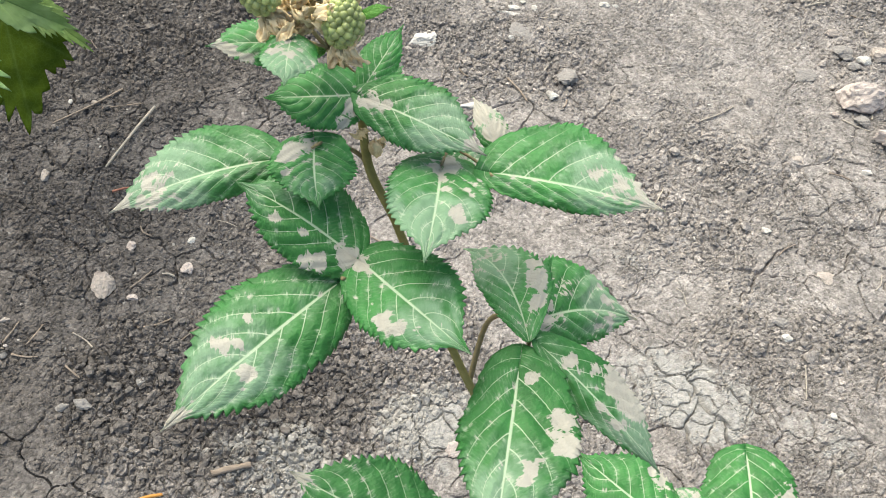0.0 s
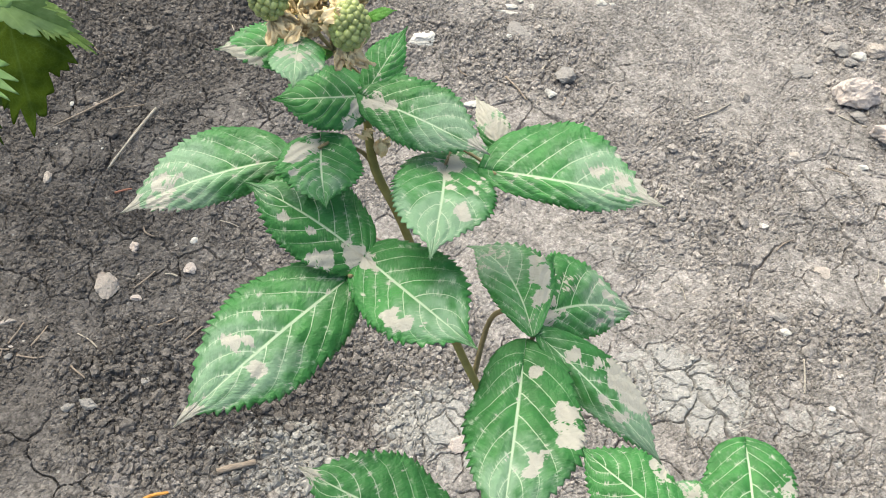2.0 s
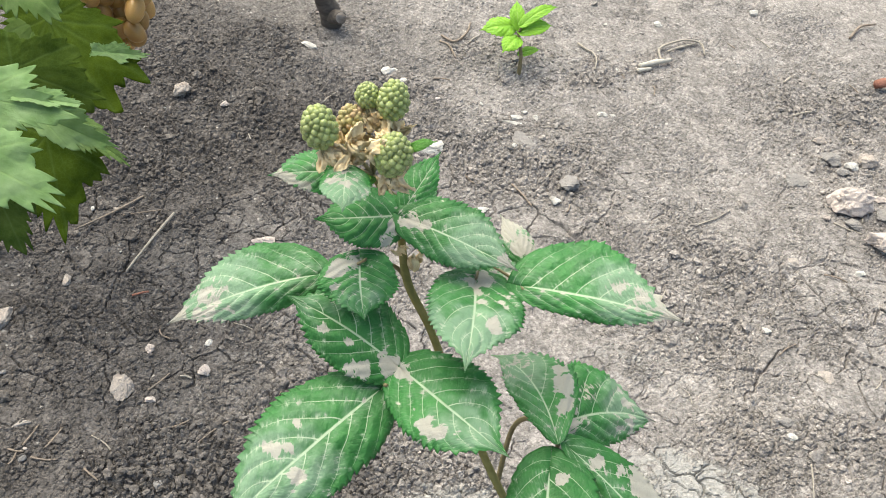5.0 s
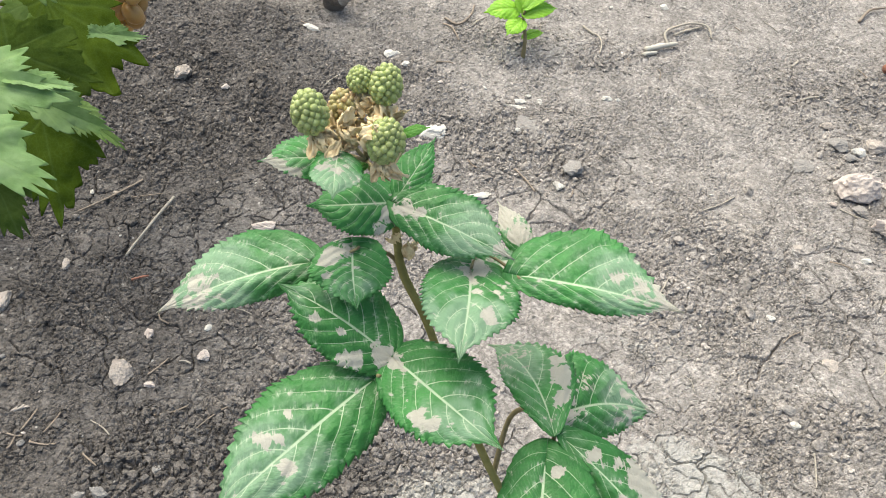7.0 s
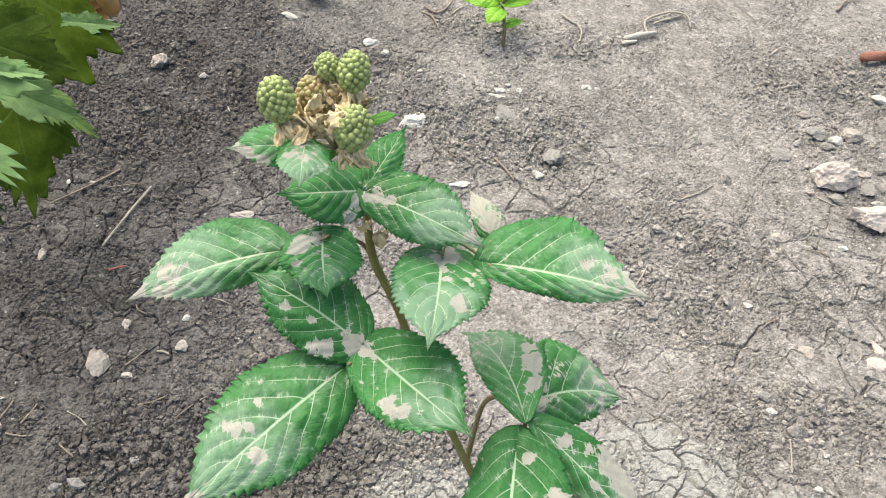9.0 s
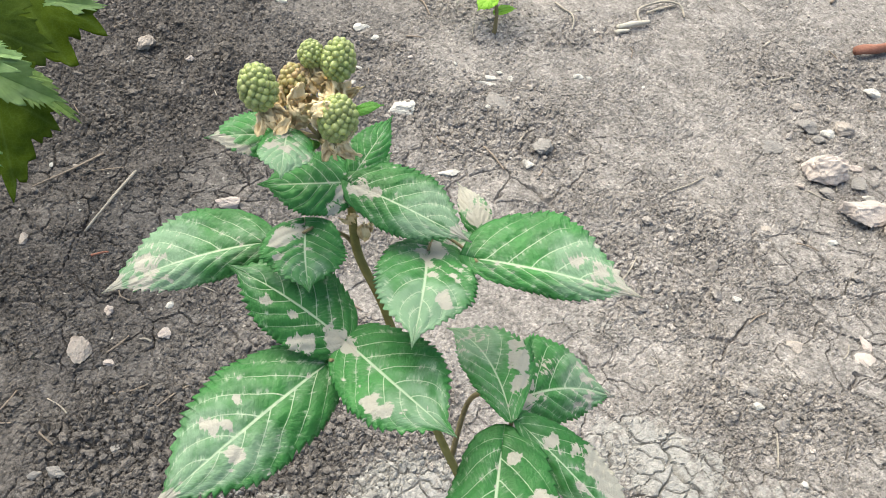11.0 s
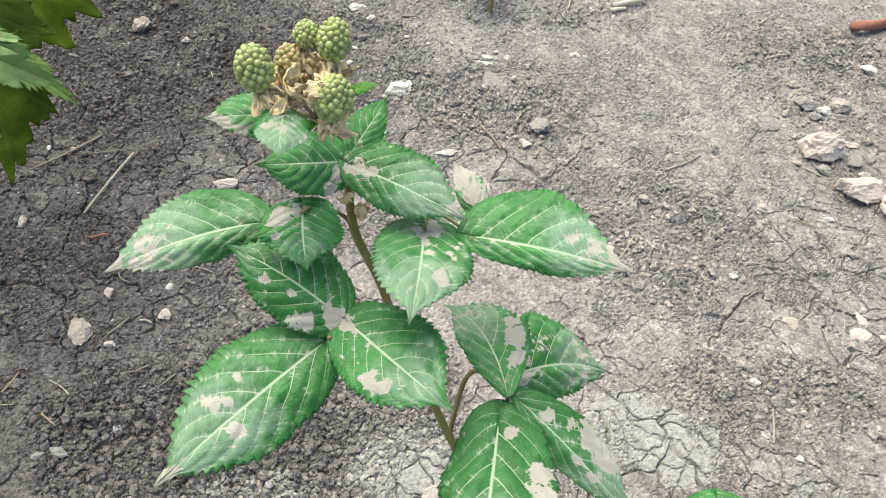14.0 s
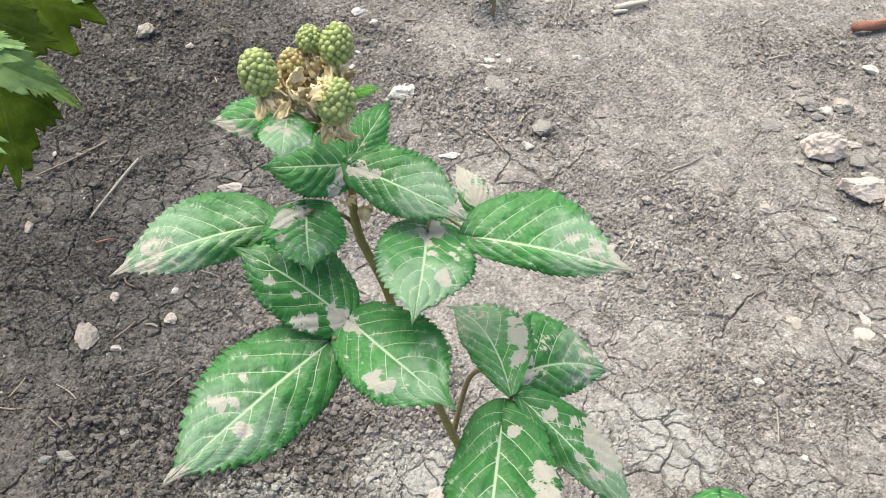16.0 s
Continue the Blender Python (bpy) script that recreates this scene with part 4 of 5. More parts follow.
def papery_piece(parent, at, toward, length, width, seed, name="sepal", material=None):
    """A crumpled dry sepal that curls away from its base."""
    rng = random.Random(seed)
    rows, cols = 13, 9
    verts = []
    curl, twist = rng.uniform(0.3, 1.1), rng.uniform(-0.9, 0.9)
    for i in range(rows):
        u = i / (rows - 1)
        w = width / 2 * max(math.sin(math.pi * min(1, 0.12 + u * 0.86)) ** 0.8, 0.04)
        for j in range(cols):
            v = j / (cols - 1) * 2 - 1
            a = twist * u + curl * u
            y, z = v * w * math.cos(twist * u), v * w * math.sin(twist * u) + curl * length * 0.5 * u * u
            z += 0.75 * width * noise.noise(Vector((u * 3.1 + seed, v * 1.9, seed * 0.7))) + 0.35 * width * noise.noise(Vector((u * 6 + seed, v * 4, 3.0)))
            z += 0.15 * width * v * v
            verts.append((u * length * (1 - 0.2 * curl * u), y * (1 + 0.25 * noise.noise(Vector((u * 5, seed, v)))), z))
    faces = [(i * cols + j, (i + 1) * cols + j, (i + 1) * cols + j + 1, i * cols + j + 1) for i in range(rows - 1) for j in range(cols - 1)]
    me = mesh_from(name, verts, faces, material or PAPERY)
    t = Vector(toward).normalized()
    up = Vector((rng.gauss(0, 1), rng.gauss(0, 1), rng.gauss(0, 1) + 0.6))
    m, _ = blade_pose(at, Vector(at) + t, up)
    ob = part(name, me, parent, m)
    mod = ob.modifiers.new("thickness", "SOLIDIFY")
    mod.thickness, mod.offset = 0.0004, 0
    return ob


def fruit(at, axis, radius, height, drupelet, seed, label, count=96, sepals=8):
    """An unripe blackberry: a core covered in drupelets, over a ring of dry sepals."""
    rng = random.Random(seed)
    z = Vector(axis).normalized()
    m = Matrix.Translation(at) @ z.to_track_quat("Z", "Y").to_matrix().to_4x4()
    core = ball_mesh("berry", drupelet.materials[0], 10, 14)
    for v in core.vertices:
        v.co = Vector((v.co.x * radius * 0.86, v.co.y * radius * 0.86, v.co.z * height / 2 * 0.88))
    berry = part("berry", core, bramble, m, label)
    for k in range(count):
        c = 1 - 2 * (k + 0.5) / count
        c = c * 0.97
        ring = math.sqrt(1 - c * c)
        a = k * 2.39996 + rng.uniform(-0.12, 0.12)
        wide = 1.0 + 0.08 * (-c)
        p = Vector((ring * math.cos(a) * radius * 0.83 * wide, ring * math.sin(a) * radius * 0.83 * wide, c * height / 2 * 0.85))
        r = radius * 0.262 * rng.uniform(0.86, 1.14) * (1 - 0.12 * abs(c))
        n = Vector((p.x / radius ** 2, p.y / radius ** 2, p.z / (height / 2) ** 2)).normalized()
        q = Matrix.Translation(p) @ n.to_track_quat("Z", "Y").to_matrix().to_4x4() @ Matrix.Diagonal((r, r * rng.uniform(0.9, 1.1), r * 1.12, 1))
        part("drupelet", drupelet, berry, m @ q)
    foot = Vector(at) - z * height * 0.47
    for k in range(sepals):
        a = 2 * math.pi * k / sepals + rng.uniform(-0.3, 0.3)
        out = (m.to_3x3() @ Vector((math.cos(a), math.sin(a), rng.uniform(-1.6, -0.35)))).normalized()
        papery_piece(berry, foot + out * 0.001, out, rng.uniform(0.010, 0.018), rng.uniform(0.0045, 0.0085), seed * 10 + k)
    rod("stalk", [foot, foot - z * 0.008, Vector((0.0121, 0.5388, 0.716))], [0.0012, 0.0011, 0.0013], PETIOLE, berry, sides=7)
    return berry


fruit((0.0246, 0.5220, 0.790), (0.05, 0.25, 1.0), 0.0088, 0.0240, DRUPELET, 11, "unripe green blackberry", 84)
fruit((0.0100, 0.5230, 0.790), (-0.1, 0.3, 1.0), 0.0066, 0.0150, DRUPELET, 12, "small unripe green blackberry", 80)
fruit((-0.0110, 0.4950, 0.786), (-0.25, 0.1, 1.0), 0.0095, 0.0262, DRUPELET, 13, "unripe green blackberry", 100)
fruit((0.0030, 0.5150, 0.776), (-0.15, 0.2, 1.0), 0.0082, 0.0215, DRUPELET_BROWN, 14, "browning unripe blackberry", 84)
fruit((0.0301, 0.4949, 0.774), (0.08, 0.15, 1.0), 0.0100, 0.0265, DRUPELET, 15, "unripe green blackberry", 104)
fruit((0.0480, 0.5440, 0.690), (0.3, -0.2, 1.0), 0.0058, 0.0120, DRUPELET, 16, "small unripe green blackberry", 60, 3)
rng = random.Random(5)
for k in range(34):
    p = Vector((0.0120 + rng.gauss(0, 0.009), 0.502 + rng.gauss(0, 0.007), 0.768 + rng.gauss(0, 0.005)))
    papery_piece(bramble, p, (rng.gauss(0, 1), rng.gauss(-0.5, 0.8), rng.gauss(0.1, 0.6)), rng.uniform(0.009, 0.018), rng.uniform(0.0045, 0.0090), 300 + k, "dry_petal")
for k, (p, d) in enumerate((((0.038, 0.500, 0.776), (1.0, 0.1, 0.45)), ((0.012, 0.490, 0.760), (0.4, -0.5, 0.2)), ((0.020, 0.492, 0.757), (-0.5, -0.6, 0.1)))):
    m, _ = blade_pose(p, Vector(p) + Vector(d), (0, -0.4, 1))
    me, thick = pinnate_blade("bract", 0.016, 0.007, SEPAL, 0.1, seed=k + 3, teeth=8, veins=4.0)
    leaf_object("bract", bramble, me, thick, m)
for k, p in enumerate(((0.0388, 0.5174, 0.6780), (0.0442, 0.5176, 0.6720), (0.0480, 0.5243, 0.6700))):
    papery_piece(bramble, p, (0.3 * (k - 1), -1, -0.3), 0.012, 0.008, 500 + k, "dry_petal")

bramble_shoot = thing("blackberry_shoot", (0.42, 0.585, 0.0), "low blackberry shoot with dusty leaves on the soil", "plant")
rod("stem", [(0.42, 0.52, -0.01), (0.415, 0.525, 0.10), (0.405, 0.535, 0.185)], [0.002, 0.0018, 0.0014], GREEN_STEM, bramble_shoot, sides=8)
bramble_leaf(bramble_shoot, (0.4440, 0.5900, 0.2000), (0.4480, 0.4600, 0.1950), (-0.1126, 0.0250, 0.9933), 0.0500, 0.0500, dust=((0.35, 0.75, 0.22, 0.75),), arch=0.04, seed=31, haze=0.14, lobes=0.09)
bramble_leaf(bramble_shoot, (0.4085, 0.5213, 0.1900), (0.3538, 0.5374, 0.1800), (-0.2261, -0.1720, 0.9588), 0.0190, 0.0190, dust=((0.5, 0.0, 0.6, 0.7),), arch=0.04, seed=22, haze=0.3)

# ---- grapevine ----
vine = thing("grapevine", (-0.62, 0.98, 0.0), "grapevine with large toothed leaves at the edge of the soil", "plant")
rod("cane", [(-0.66, 1.00, -0.02), (-0.64, 0.99, 0.20), (-0.60, 0.97, 0.42), (-0.56, 0.98, 0.62), (-0.60, 1.06, 0.80)], [0.009, 0.008, 0.007, 0.006, 0.005], BARK, vine, "brown woody cane", 12, 0.2, 4)
vine_leaf(vine, (-0.5310, 1.1110, 0.3800), (-0.4050, 1.0040, 0.3200), (0.0929, -0.4429, 0.8917), 0.2128, lit_tone=0.03, seed=1, lobes=((0, 1.0, 0.24), (0.44, 0.90, 0.34), (0.87, 0.60, 0.40), (1.55, 0.36, 0.6), (-0.35, 0.56, 0.4), (-1.0, 0.46, 0.6), (-1.7, 0.24, 0.8)))  # hanging leaf, backlit, its shade painted in
vine_leaf(vine, (-0.4900, 0.9440, 0.4200), (-0.3890, 0.9360, 0.4000), (0.0191, -0.5725, 0.8197), 0.1050, lit_tone=0.08, seed=2)  # rear leaf
vine_leaf(vine, (-0.3710, 0.7080, 0.5800), (-0.2920, 0.7120, 0.5700), (-0.0189, -0.5643, 0.8254), 0.0640, lit_tone=1.05, seed=3)  # light leaf
vine_leaf(vine, (-0.3250, 0.7200, 0.5780), (-0.2830, 0.7290, 0.5720), (0.15, -0.2, 0.95), 0.0200, lit_tone=1.4, seed=14, fold=0.4)  # its turned-up edge
vine_leaf(vine, (-0.3650, 0.7820, 0.5000), (-0.2950, 0.7850, 0.4700), (0.2684, -0.5896, 0.7618), 0.0380, lit_tone=0.75, seed=4, fold=0.5)  # folded bright leaf
vine_leaf(vine, (-0.3240, 0.6150, 0.6000), (-0.2550, 0.6030, 0.5800), (0.0893, -0.4509, 0.8881), 0.0660, lit_tone=1.0, seed=5)  # light lower leaf
vine_leaf(vine, (-0.4030, 0.8390, 0.4200), (-0.3620, 0.7620, 0.3600), (0.2583, -0.4060, 0.8766), 0.1050, lit_tone=0.04, seed=6)  # lower leaf with its shade painted in
vine_leaf(vine, (-0.4600, 0.8000, 0.3700), (-0.4290, 0.7680, 0.3000), (0.4879, -0.5636, 0.6665), 0.0720, lit_tone=0.16, seed=7)  # lowest leaf
vine_leaf(vine, (-0.4640, 0.9580, 0.5500), (-0.3980, 0.9110, 0.5300), (-0.0338, -0.4987, 0.8661), 0.0720, lit_tone=0.40, seed=8)  # top leaf
vine_leaf(vine, (-0.4421, 1.0801, 0.3600), (-0.3892, 1.0851, 0.3600), (0.0672, -0.7095, 0.7015), 0.0259, lit_tone=1.7, seed=12, fold=0.3)  # curled pale lobe
vine_leaf(vine, (-0.3810, 0.8500, 0.4400), (-0.3040, 0.8160, 0.4200), (0.2608, -0.5877, 0.7659), 0.0300, lit_tone=0.40, seed=13, fold=0.4)  # narrow turned leaf
vine_leaf(vine, (-0.5500, 1.1150, 0.3700), (-0.5340, 1.0080, 0.3600), (0.5047, -0.1306, 0.8533), 0.0600, lit_tone=0.20, seed=9)  # yellowish leaf
# unseen vine leaves beyond the edge of the view, added to shade the left
rng = random.Random(21)
for k in range(18):
    p = Vector((rng.uniform(-1.15, -0.82), rng.uniform(0.75, 1.75), rng.uniform(0.35, 0.85)))
    a = rng.uniform(0, 2 * math.pi)
    vine_leaf(vine, p, p + Vector((math.cos(a), math.sin(a), -0.5)) * 0.09, (0.3, -0.2, 1), rng.uniform(0.11, 0.15), lit_tone=rng.uniform(0.1, 0.8), seed=30 + k, spokes=120, rings=8)
bunch = thing("grape_bunch", (-0.4548, 1.2, 0.45), "bunch of ripe amber grapes hanging from the vine", "grapes")
rod("stalk", [(-0.47, 1.21, 0.50), (-0.462, 1.20, 0.42), (-0.455, 1.195, 0.33)], [0.002, 0.002, 0.0012], PETIOLE, bunch, sides=8)
GRAPE_BALL = ball_mesh("grape", GRAPE, 12, 16)
GRAPE_BALL_DARK = ball_mesh("grape", GRAPE_PURPLE, 12, 16)
rng = random.Random(8)
taken = []
while len(taken) < 34:
    t = rng.random()
    p = Vector((-0.460 + rng.uniform(-1, 1) * (0.018 + 0.024 * t), 1.195 + rng.uniform(-1, 1) * (0.025 + 0.025 * t), 0.295 + 0.13 * t))
    if all((p - q).length > 0.0185 for q in taken):
        taken.append(p)
        q = pose(p.x, p.y, p.z, rng.uniform(-35, 35), rng.uniform(-35, 35), rng.uniform(0, 360)) @ Matrix.Diagonal((0.0138, 0.0138, 0.0195 * rng.uniform(0.9, 1.1), 1))
        part("grape", GRAPE_BALL_DARK if len(taken) == 7 else GRAPE_BALL, bunch, q)

old = thing("vine_trunk", (-0.284, 1.755, 0.0), "dark gnarled vine trunk with a sawn stub", "trunk")
rod("trunk", [(-0.275, 1.765, -0.03), (-0.284, 1.757, 0.03), (-0.305, 1.75, 0.09), (-0.34, 1.76, 0.17), (-0.36, 1.80, 0.32)], [0.026, 0.022, 0.019, 0.018, 0.016], BARK, old, sides=18, wobble=0.14, seed=6)
rod("stub", [(-0.284, 1.757, 0.02), (-0.262, 1.735, 0.035), (-0.252, 1.722, 0.042)], [0.017, 0.015, 0.013], BARK, old, sides=14, wobble=0.10, seed=7)
rod("cut_end", [(-0.252, 1.722, 0.042), (-0.2515, 1.7213, 0.0424)], [0.0115, 0.011], CUTWOOD, old, "pale grey sawn end", 14, 0.1)

# ---- sapling ----
sapling = thing("sapling", (0.1348, 1.6705, 0.0), "small bright green seedling growing out of the soil", "seedling")
rod("stem", [(0.1348, 1.6705, -0.015), (0.1348, 1.672, 0.02), (0.132, 1.680, 0.05), (0.1218, 1.7011, 0.078), (0.124, 1.700, 0.095)], [0.0048, 0.0042, 0.0036, 0.0030, 0.002], PETIOLE, sapling, "reddish green stem", 10, 0.1, 2)
shoot_leaf(sapling, (0.1085, 1.7199, 0.0850), (0.0410, 1.6938, 0.0800), (0.0499, -0.3107, 0.9492), 0.0503)  # left leaf
shoot_leaf(sapling, (0.1186, 1.6962, 0.0750), (0.0933, 1.6481, 0.0650), (0.0463, -0.2269, 0.9728), 0.0414)  # front leaf
shoot_leaf(sapling, (0.1249, 1.7032, 0.0850), (0.1899, 1.7406, 0.0850), (0.1410, -0.2452, 0.9591), 0.0422)  # right leaf
shoot_leaf(sapling, (0.1191, 1.7086, 0.0900), (0.1076, 1.7621, 0.1200), (0.0233, -0.4849, 0.8743), 0.0304)  # top leaf
shoot_leaf(sapling, (0.1260, 1.7053, 0.1000), (0.1960, 1.7755, 0.1100), (0.0914, -0.2293, 0.9691), 0.0293)  # right top leaf
shoot_leaf(sapling, (0.1301, 1.6894, 0.0400), (0.1720, 1.7088, 0.0450), (0.0272, -0.3040, 0.9523), 0.0222)  # low right leaf


# ---- stones ----
def stone(x, y, long, wide, tall, turn, material, seed, label, lift=0.25):
    ob = new("stone", rock_mesh("stone", (long, wide, tall), material, seed, smooth=False))
    settle(ob, pose(x, y, height_at(x, y) + tall * lift, 0, 0, turn))
    return tagged(ob, label, "stone", "stones on the soil")


LUMP, SMALL, WHITE, CHIP, ANGULAR = "rough pale tan stone lying on the soil", "small pale pinkish stone on the soil", "small white pebble on the soil", "flat chalky white chip on the soil", "grey angular stone on the soil"
stone(-0.3710, 0.7850, 0.034, 0.044, 0.018, 20, STONE_TAN, 204, LUMP)
stone(-0.2670, 0.8310, 0.019, 0.019, 0.012, 50, STONE_PINK, 2, SMALL)
stone(-0.3260, 0.7740, 0.017, 0.010, 0.008, 10, STONE_PINK, 3, SMALL)
stone(-0.3550, 0.8550, 0.014, 0.017, 0.010, 50, STONE_PINK, 4, SMALL)
stone(-0.5230, 0.9560, 0.012, 0.021, 0.010, 10, STONE_TAN, 5, "small tan stone on the soil")
stone(-0.5840, 0.8650, 0.027, 0.047, 0.018, 5, STONE_TAN, 7, LUMP)
stone(-0.4790, 0.7040, 0.028, 0.009, 0.006, 20, STONE_TAN, 9, "flat tan chip of stone")
stone(-0.2500, 1.0920, 0.040, 0.026, 0.018, 15, STONE_PINK, 10, LUMP)
stone(-0.5020, 1.4400, 0.034, 0.045, 0.034, 0, STONE_TAN, 41, "brownish upright stone stuck in the soil")
stone(-0.4160, 1.4260, 0.016, 0.016, 0.012, 0, STONE_PINK, 42, SMALL)
stone(-0.0140, 1.4000, 0.058, 0.040, 0.020, 38, STONE_WHITE, 11, "chalky white stone lying on the soil")
stone(-0.1290, 1.6260, 0.042, 0.022, 0.012, 35, STONE_WHITE, 12, CHIP)
stone(-0.0970, 1.5920, 0.016, 0.014, 0.008, 0, STONE_WHITE, 13, WHITE)
stone(-0.3070, 1.6630, 0.040, 0.015, 0.010, -10, STONE_WHITE, 14, CHIP)
stone(0.0930, 1.2550, 0.042, 0.016, 0.010, 22, STONE_WHITE, 15, CHIP)
stone(0.2240, 1.2990, 0.024, 0.019, 0.011, -30, STONE_WHITE, 16, WHITE)
stone(0.1320, 1.5130, 0.050, 0.009, 0.006, -5, STONE_WHITE, 28, CHIP)
stone(0.1420, 1.5300, 0.026, 0.012, 0.008, 10, STONE_WHITE, 43, CHIP)
stone(0.1780, 1.5400, 0.012, 0.017, 0.009, 0, STONE_WHITE, 44, WHITE)
stone(0.3110, 1.5780, 0.022, 0.013, 0.009, 10, STONE_WHITE, 29, CHIP)
stone(0.3330, 1.5830, 0.013, 0.011, 0.008, 0, STONE_WHITE, 45, WHITE)
stone(0.4360, 1.9290, 0.021, 0.022, 0.010, 0, STONE_WHITE, 46, WHITE)
stone(0.6680, 2.0440, 0.027, 0.022, 0.012, 30, STONE_WHITE, 47, WHITE)
stone(0.2490, 1.3500, 0.040, 0.040, 0.020, 20, STONE_GREY, 48, "flat grey clod of soil on the crust")
stone(0.1620, 1.4650, 0.052, 0.046, 0.008, 0, STONE_GREY, 49, "round flat plate of grey soil crust", 0.2)
stone(0.7740, 1.4100, 0.076, 0.070, 0.064, 20, STONE_PINK, 17, "large pinkish limestone lump on the soil")
stone(0.8310, 1.3080, 0.088, 0.056, 0.044, 12, STONE_PINK, 118, "pinkish limestone lump on the soil")
stone(0.8930, 1.2750, 0.066, 0.086, 0.052, 10, STONE_PINK, 19, "pinkish limestone lump on the soil")
stone(0.7280, 1.3680, 0.020, 0.014, 0.010, 0, STONE_PINK, 20, SMALL)
stone(0.7740, 1.3580, 0.032, 0.026, 0.016, -40, STONE_GREY, 21, ANGULAR)
stone(0.8360, 1.3910, 0.036, 0.034, 0.020, 10, STONE_GREY, 50, ANGULAR)
stone(0.8400, 1.4400, 0.034, 0.020, 0.014, -20, STONE_PINK, 51, SMALL)
stone(0.8500, 1.3600, 0.025, 0.015, 0.014, 0, STONE_WHITE, 52, WHITE)
stone(0.7640, 1.5380, 0.038, 0.040, 0.022, 20, STONE_GREY, 23, ANGULAR)
stone(0.8010, 1.5270, 0.030, 0.026, 0.018, 0, STONE_WHITE, 22, WHITE)
stone(0.8330, 1.5400, 0.042, 0.036, 0.024, -35, STONE_TAN, 33, "pale wedge-shaped stone on the soil")
stone(0.7800, 1.5050, 0.026, 0.022, 0.014, 10, STONE_GREY, 34, ANGULAR)
stone(0.7520, 1.5970, 0.032, 0.020, 0.014, 0, STONE_TAN, 53, "small tan stone on the soil")
stone(0.6880, 1.4690, 0.042, 0.036, 0.010, 0, STONE_GREY, 24, "flat grey stone in the soil")
stone(0.9180, 1.6800, 0.036, 0.024, 0.018, -20, STONE_WHITE, 30, CHIP)
stone(0.7650, 1.2390, 0.019, 0.013, 0.009, -10, STONE_WHITE, 26, WHITE)
stone(0.6490, 1.2440, 0.024, 0.018, 0.008, -30, STONE_TAN, 25, "small tan stone on the soil")
stone(0.5780, 1.0730, 0.016, 0.011, 0.007, -40, STONE_WHITE, 27, WHITE)
stone(0.7830, 1.0290, 0.018, 0.031, 0.006, 20, STONE_PINK, 31, "flat pinkish flake in the soil", 0.1)
stone(0.7730, 0.9970, 0.034, 0.028, 0.006, -20, STONE_PINK, 54, "flat pinkish flake in the soil", 0.1)
stone(0.8150, 0.9970, 0.021, 0.015, 0.006, 0, STONE_PINK, 55, "flat pinkish flake in the soil", 0.1)
stone(0.6640, 0.9980, 0.030, 0.028, 0.006, 30, STONE_TAN, 35, "flat pale flake in the soil", 0.1)
stone(0.5910, 0.8740, 0.018, 0.012, 0.008, 0, STONE_WHITE, 56, WHITE)
stone(0.5850, 0.9000, 0.024, 0.018, 0.012, 0, STONE_GREY, 57, ANGULAR)
stone(0.1420, 0.6330, 0.026, 0.024, 0.016, 30, STONE_PINK, 32, SMALL)
stone(-0.3310, 0.6070, 0.029, 0.018, 0.012, -10, STONE_GREY, 58, "flat grey clod of soil on the crust")
stone(-0.3540, 0.5980, 0.018, 0.011, 0.008, 30, STONE_GREY, 59, "flat grey clod of soil on the crust")
stone(-0.2730, 0.6510, 0.013, 0.014, 0.008, 0, STONE_GREY, 60, ANGULAR)


# ---- sticks, straws and roots ----
def stick(name, label, points, radius, material, seed, sides=7, category="twig", taper=0.7):
    pts = [Vector((x, y, height_at(x, y) + radius * 0.8 + lift)) for x, y, lift in points]
    o = pts[0]
    v, f = tube([p - o for p in pts], [radius * (1 - (1 - taper) * i / (len(pts) - 1)) for i in range(len(pts))], sides, 0.25, seed)
    ob = new(name, mesh_from(name, v, f, material))
    settle(ob, Matrix.Translation(o))
    return tagged(ob, label, category, "litter on the soil")


stick("twig", "straight pale dry twig lying on the soil", [(-0.4109, 1.1265, 0.004), (-0.427, 1.055, 0.003), (-0.4404, 0.9879, 0.002)], 0.0025, STRAW, 1)
stick("twig", "thin brown dry twig lying on the soil", [(-0.4753, 1.1574, 0.003), (-0.51, 1.11, 0.004), (-0.5548, 1.0615, 0.002)], 0.0021, TWIG, 2)
stick("twig", "thin brown dry twig lying on the soil", [(-0.4901, 1.1061, 0.002), (-0.46, 1.122, 0.003), (-0.4323, 1.1325, 0.002)], 0.0014, TWIG, 3)
stick("twig", "thin brown dry twig lying on the soil", [(-0.1994, 0.7671, 0.004), (-0.22, 0.745, 0.003), (-0.2395, 0.7170, 0.002)], 0.0014, TWIG, 4)
stick("twig", "thin brown dry twig lying on the soil", [(0.1457, 1.3280, 0.004), (0.168, 1.302, 0.003), (0.1851, 1.2779, 0.002)], 0.0020, TWIG, 5)
stick("wood_chip", "short pale splinter of wood", [(0.3896, 1.7544, 0.004), (0.424, 1.775, 0.004), (0.4576, 1.7947, 0.004)], 0.0062, SPLINTER, 6, 6, "wood chip")
stick("root", "dry curled root lying on the soil", [(0.4396, 1.7947, 0.003), (0.436, 1.83, 0.006), (0.4855, 1.866, 0.008), (0.525, 1.865, 0.006), (0.536, 1.835, 0.003)], 0.0030, STRAW, 7, 7, "root")
stick("root", "dry curled root lying on the soil", [(0.2551, 1.8051, 0.003), (0.275, 1.785, 0.003), (0.288, 1.778, 0.003), (0.296, 1.75, 0.003), (0.2935, 1.7216, 0.002)], 0.0024, STRAW, 8, 7, "root")
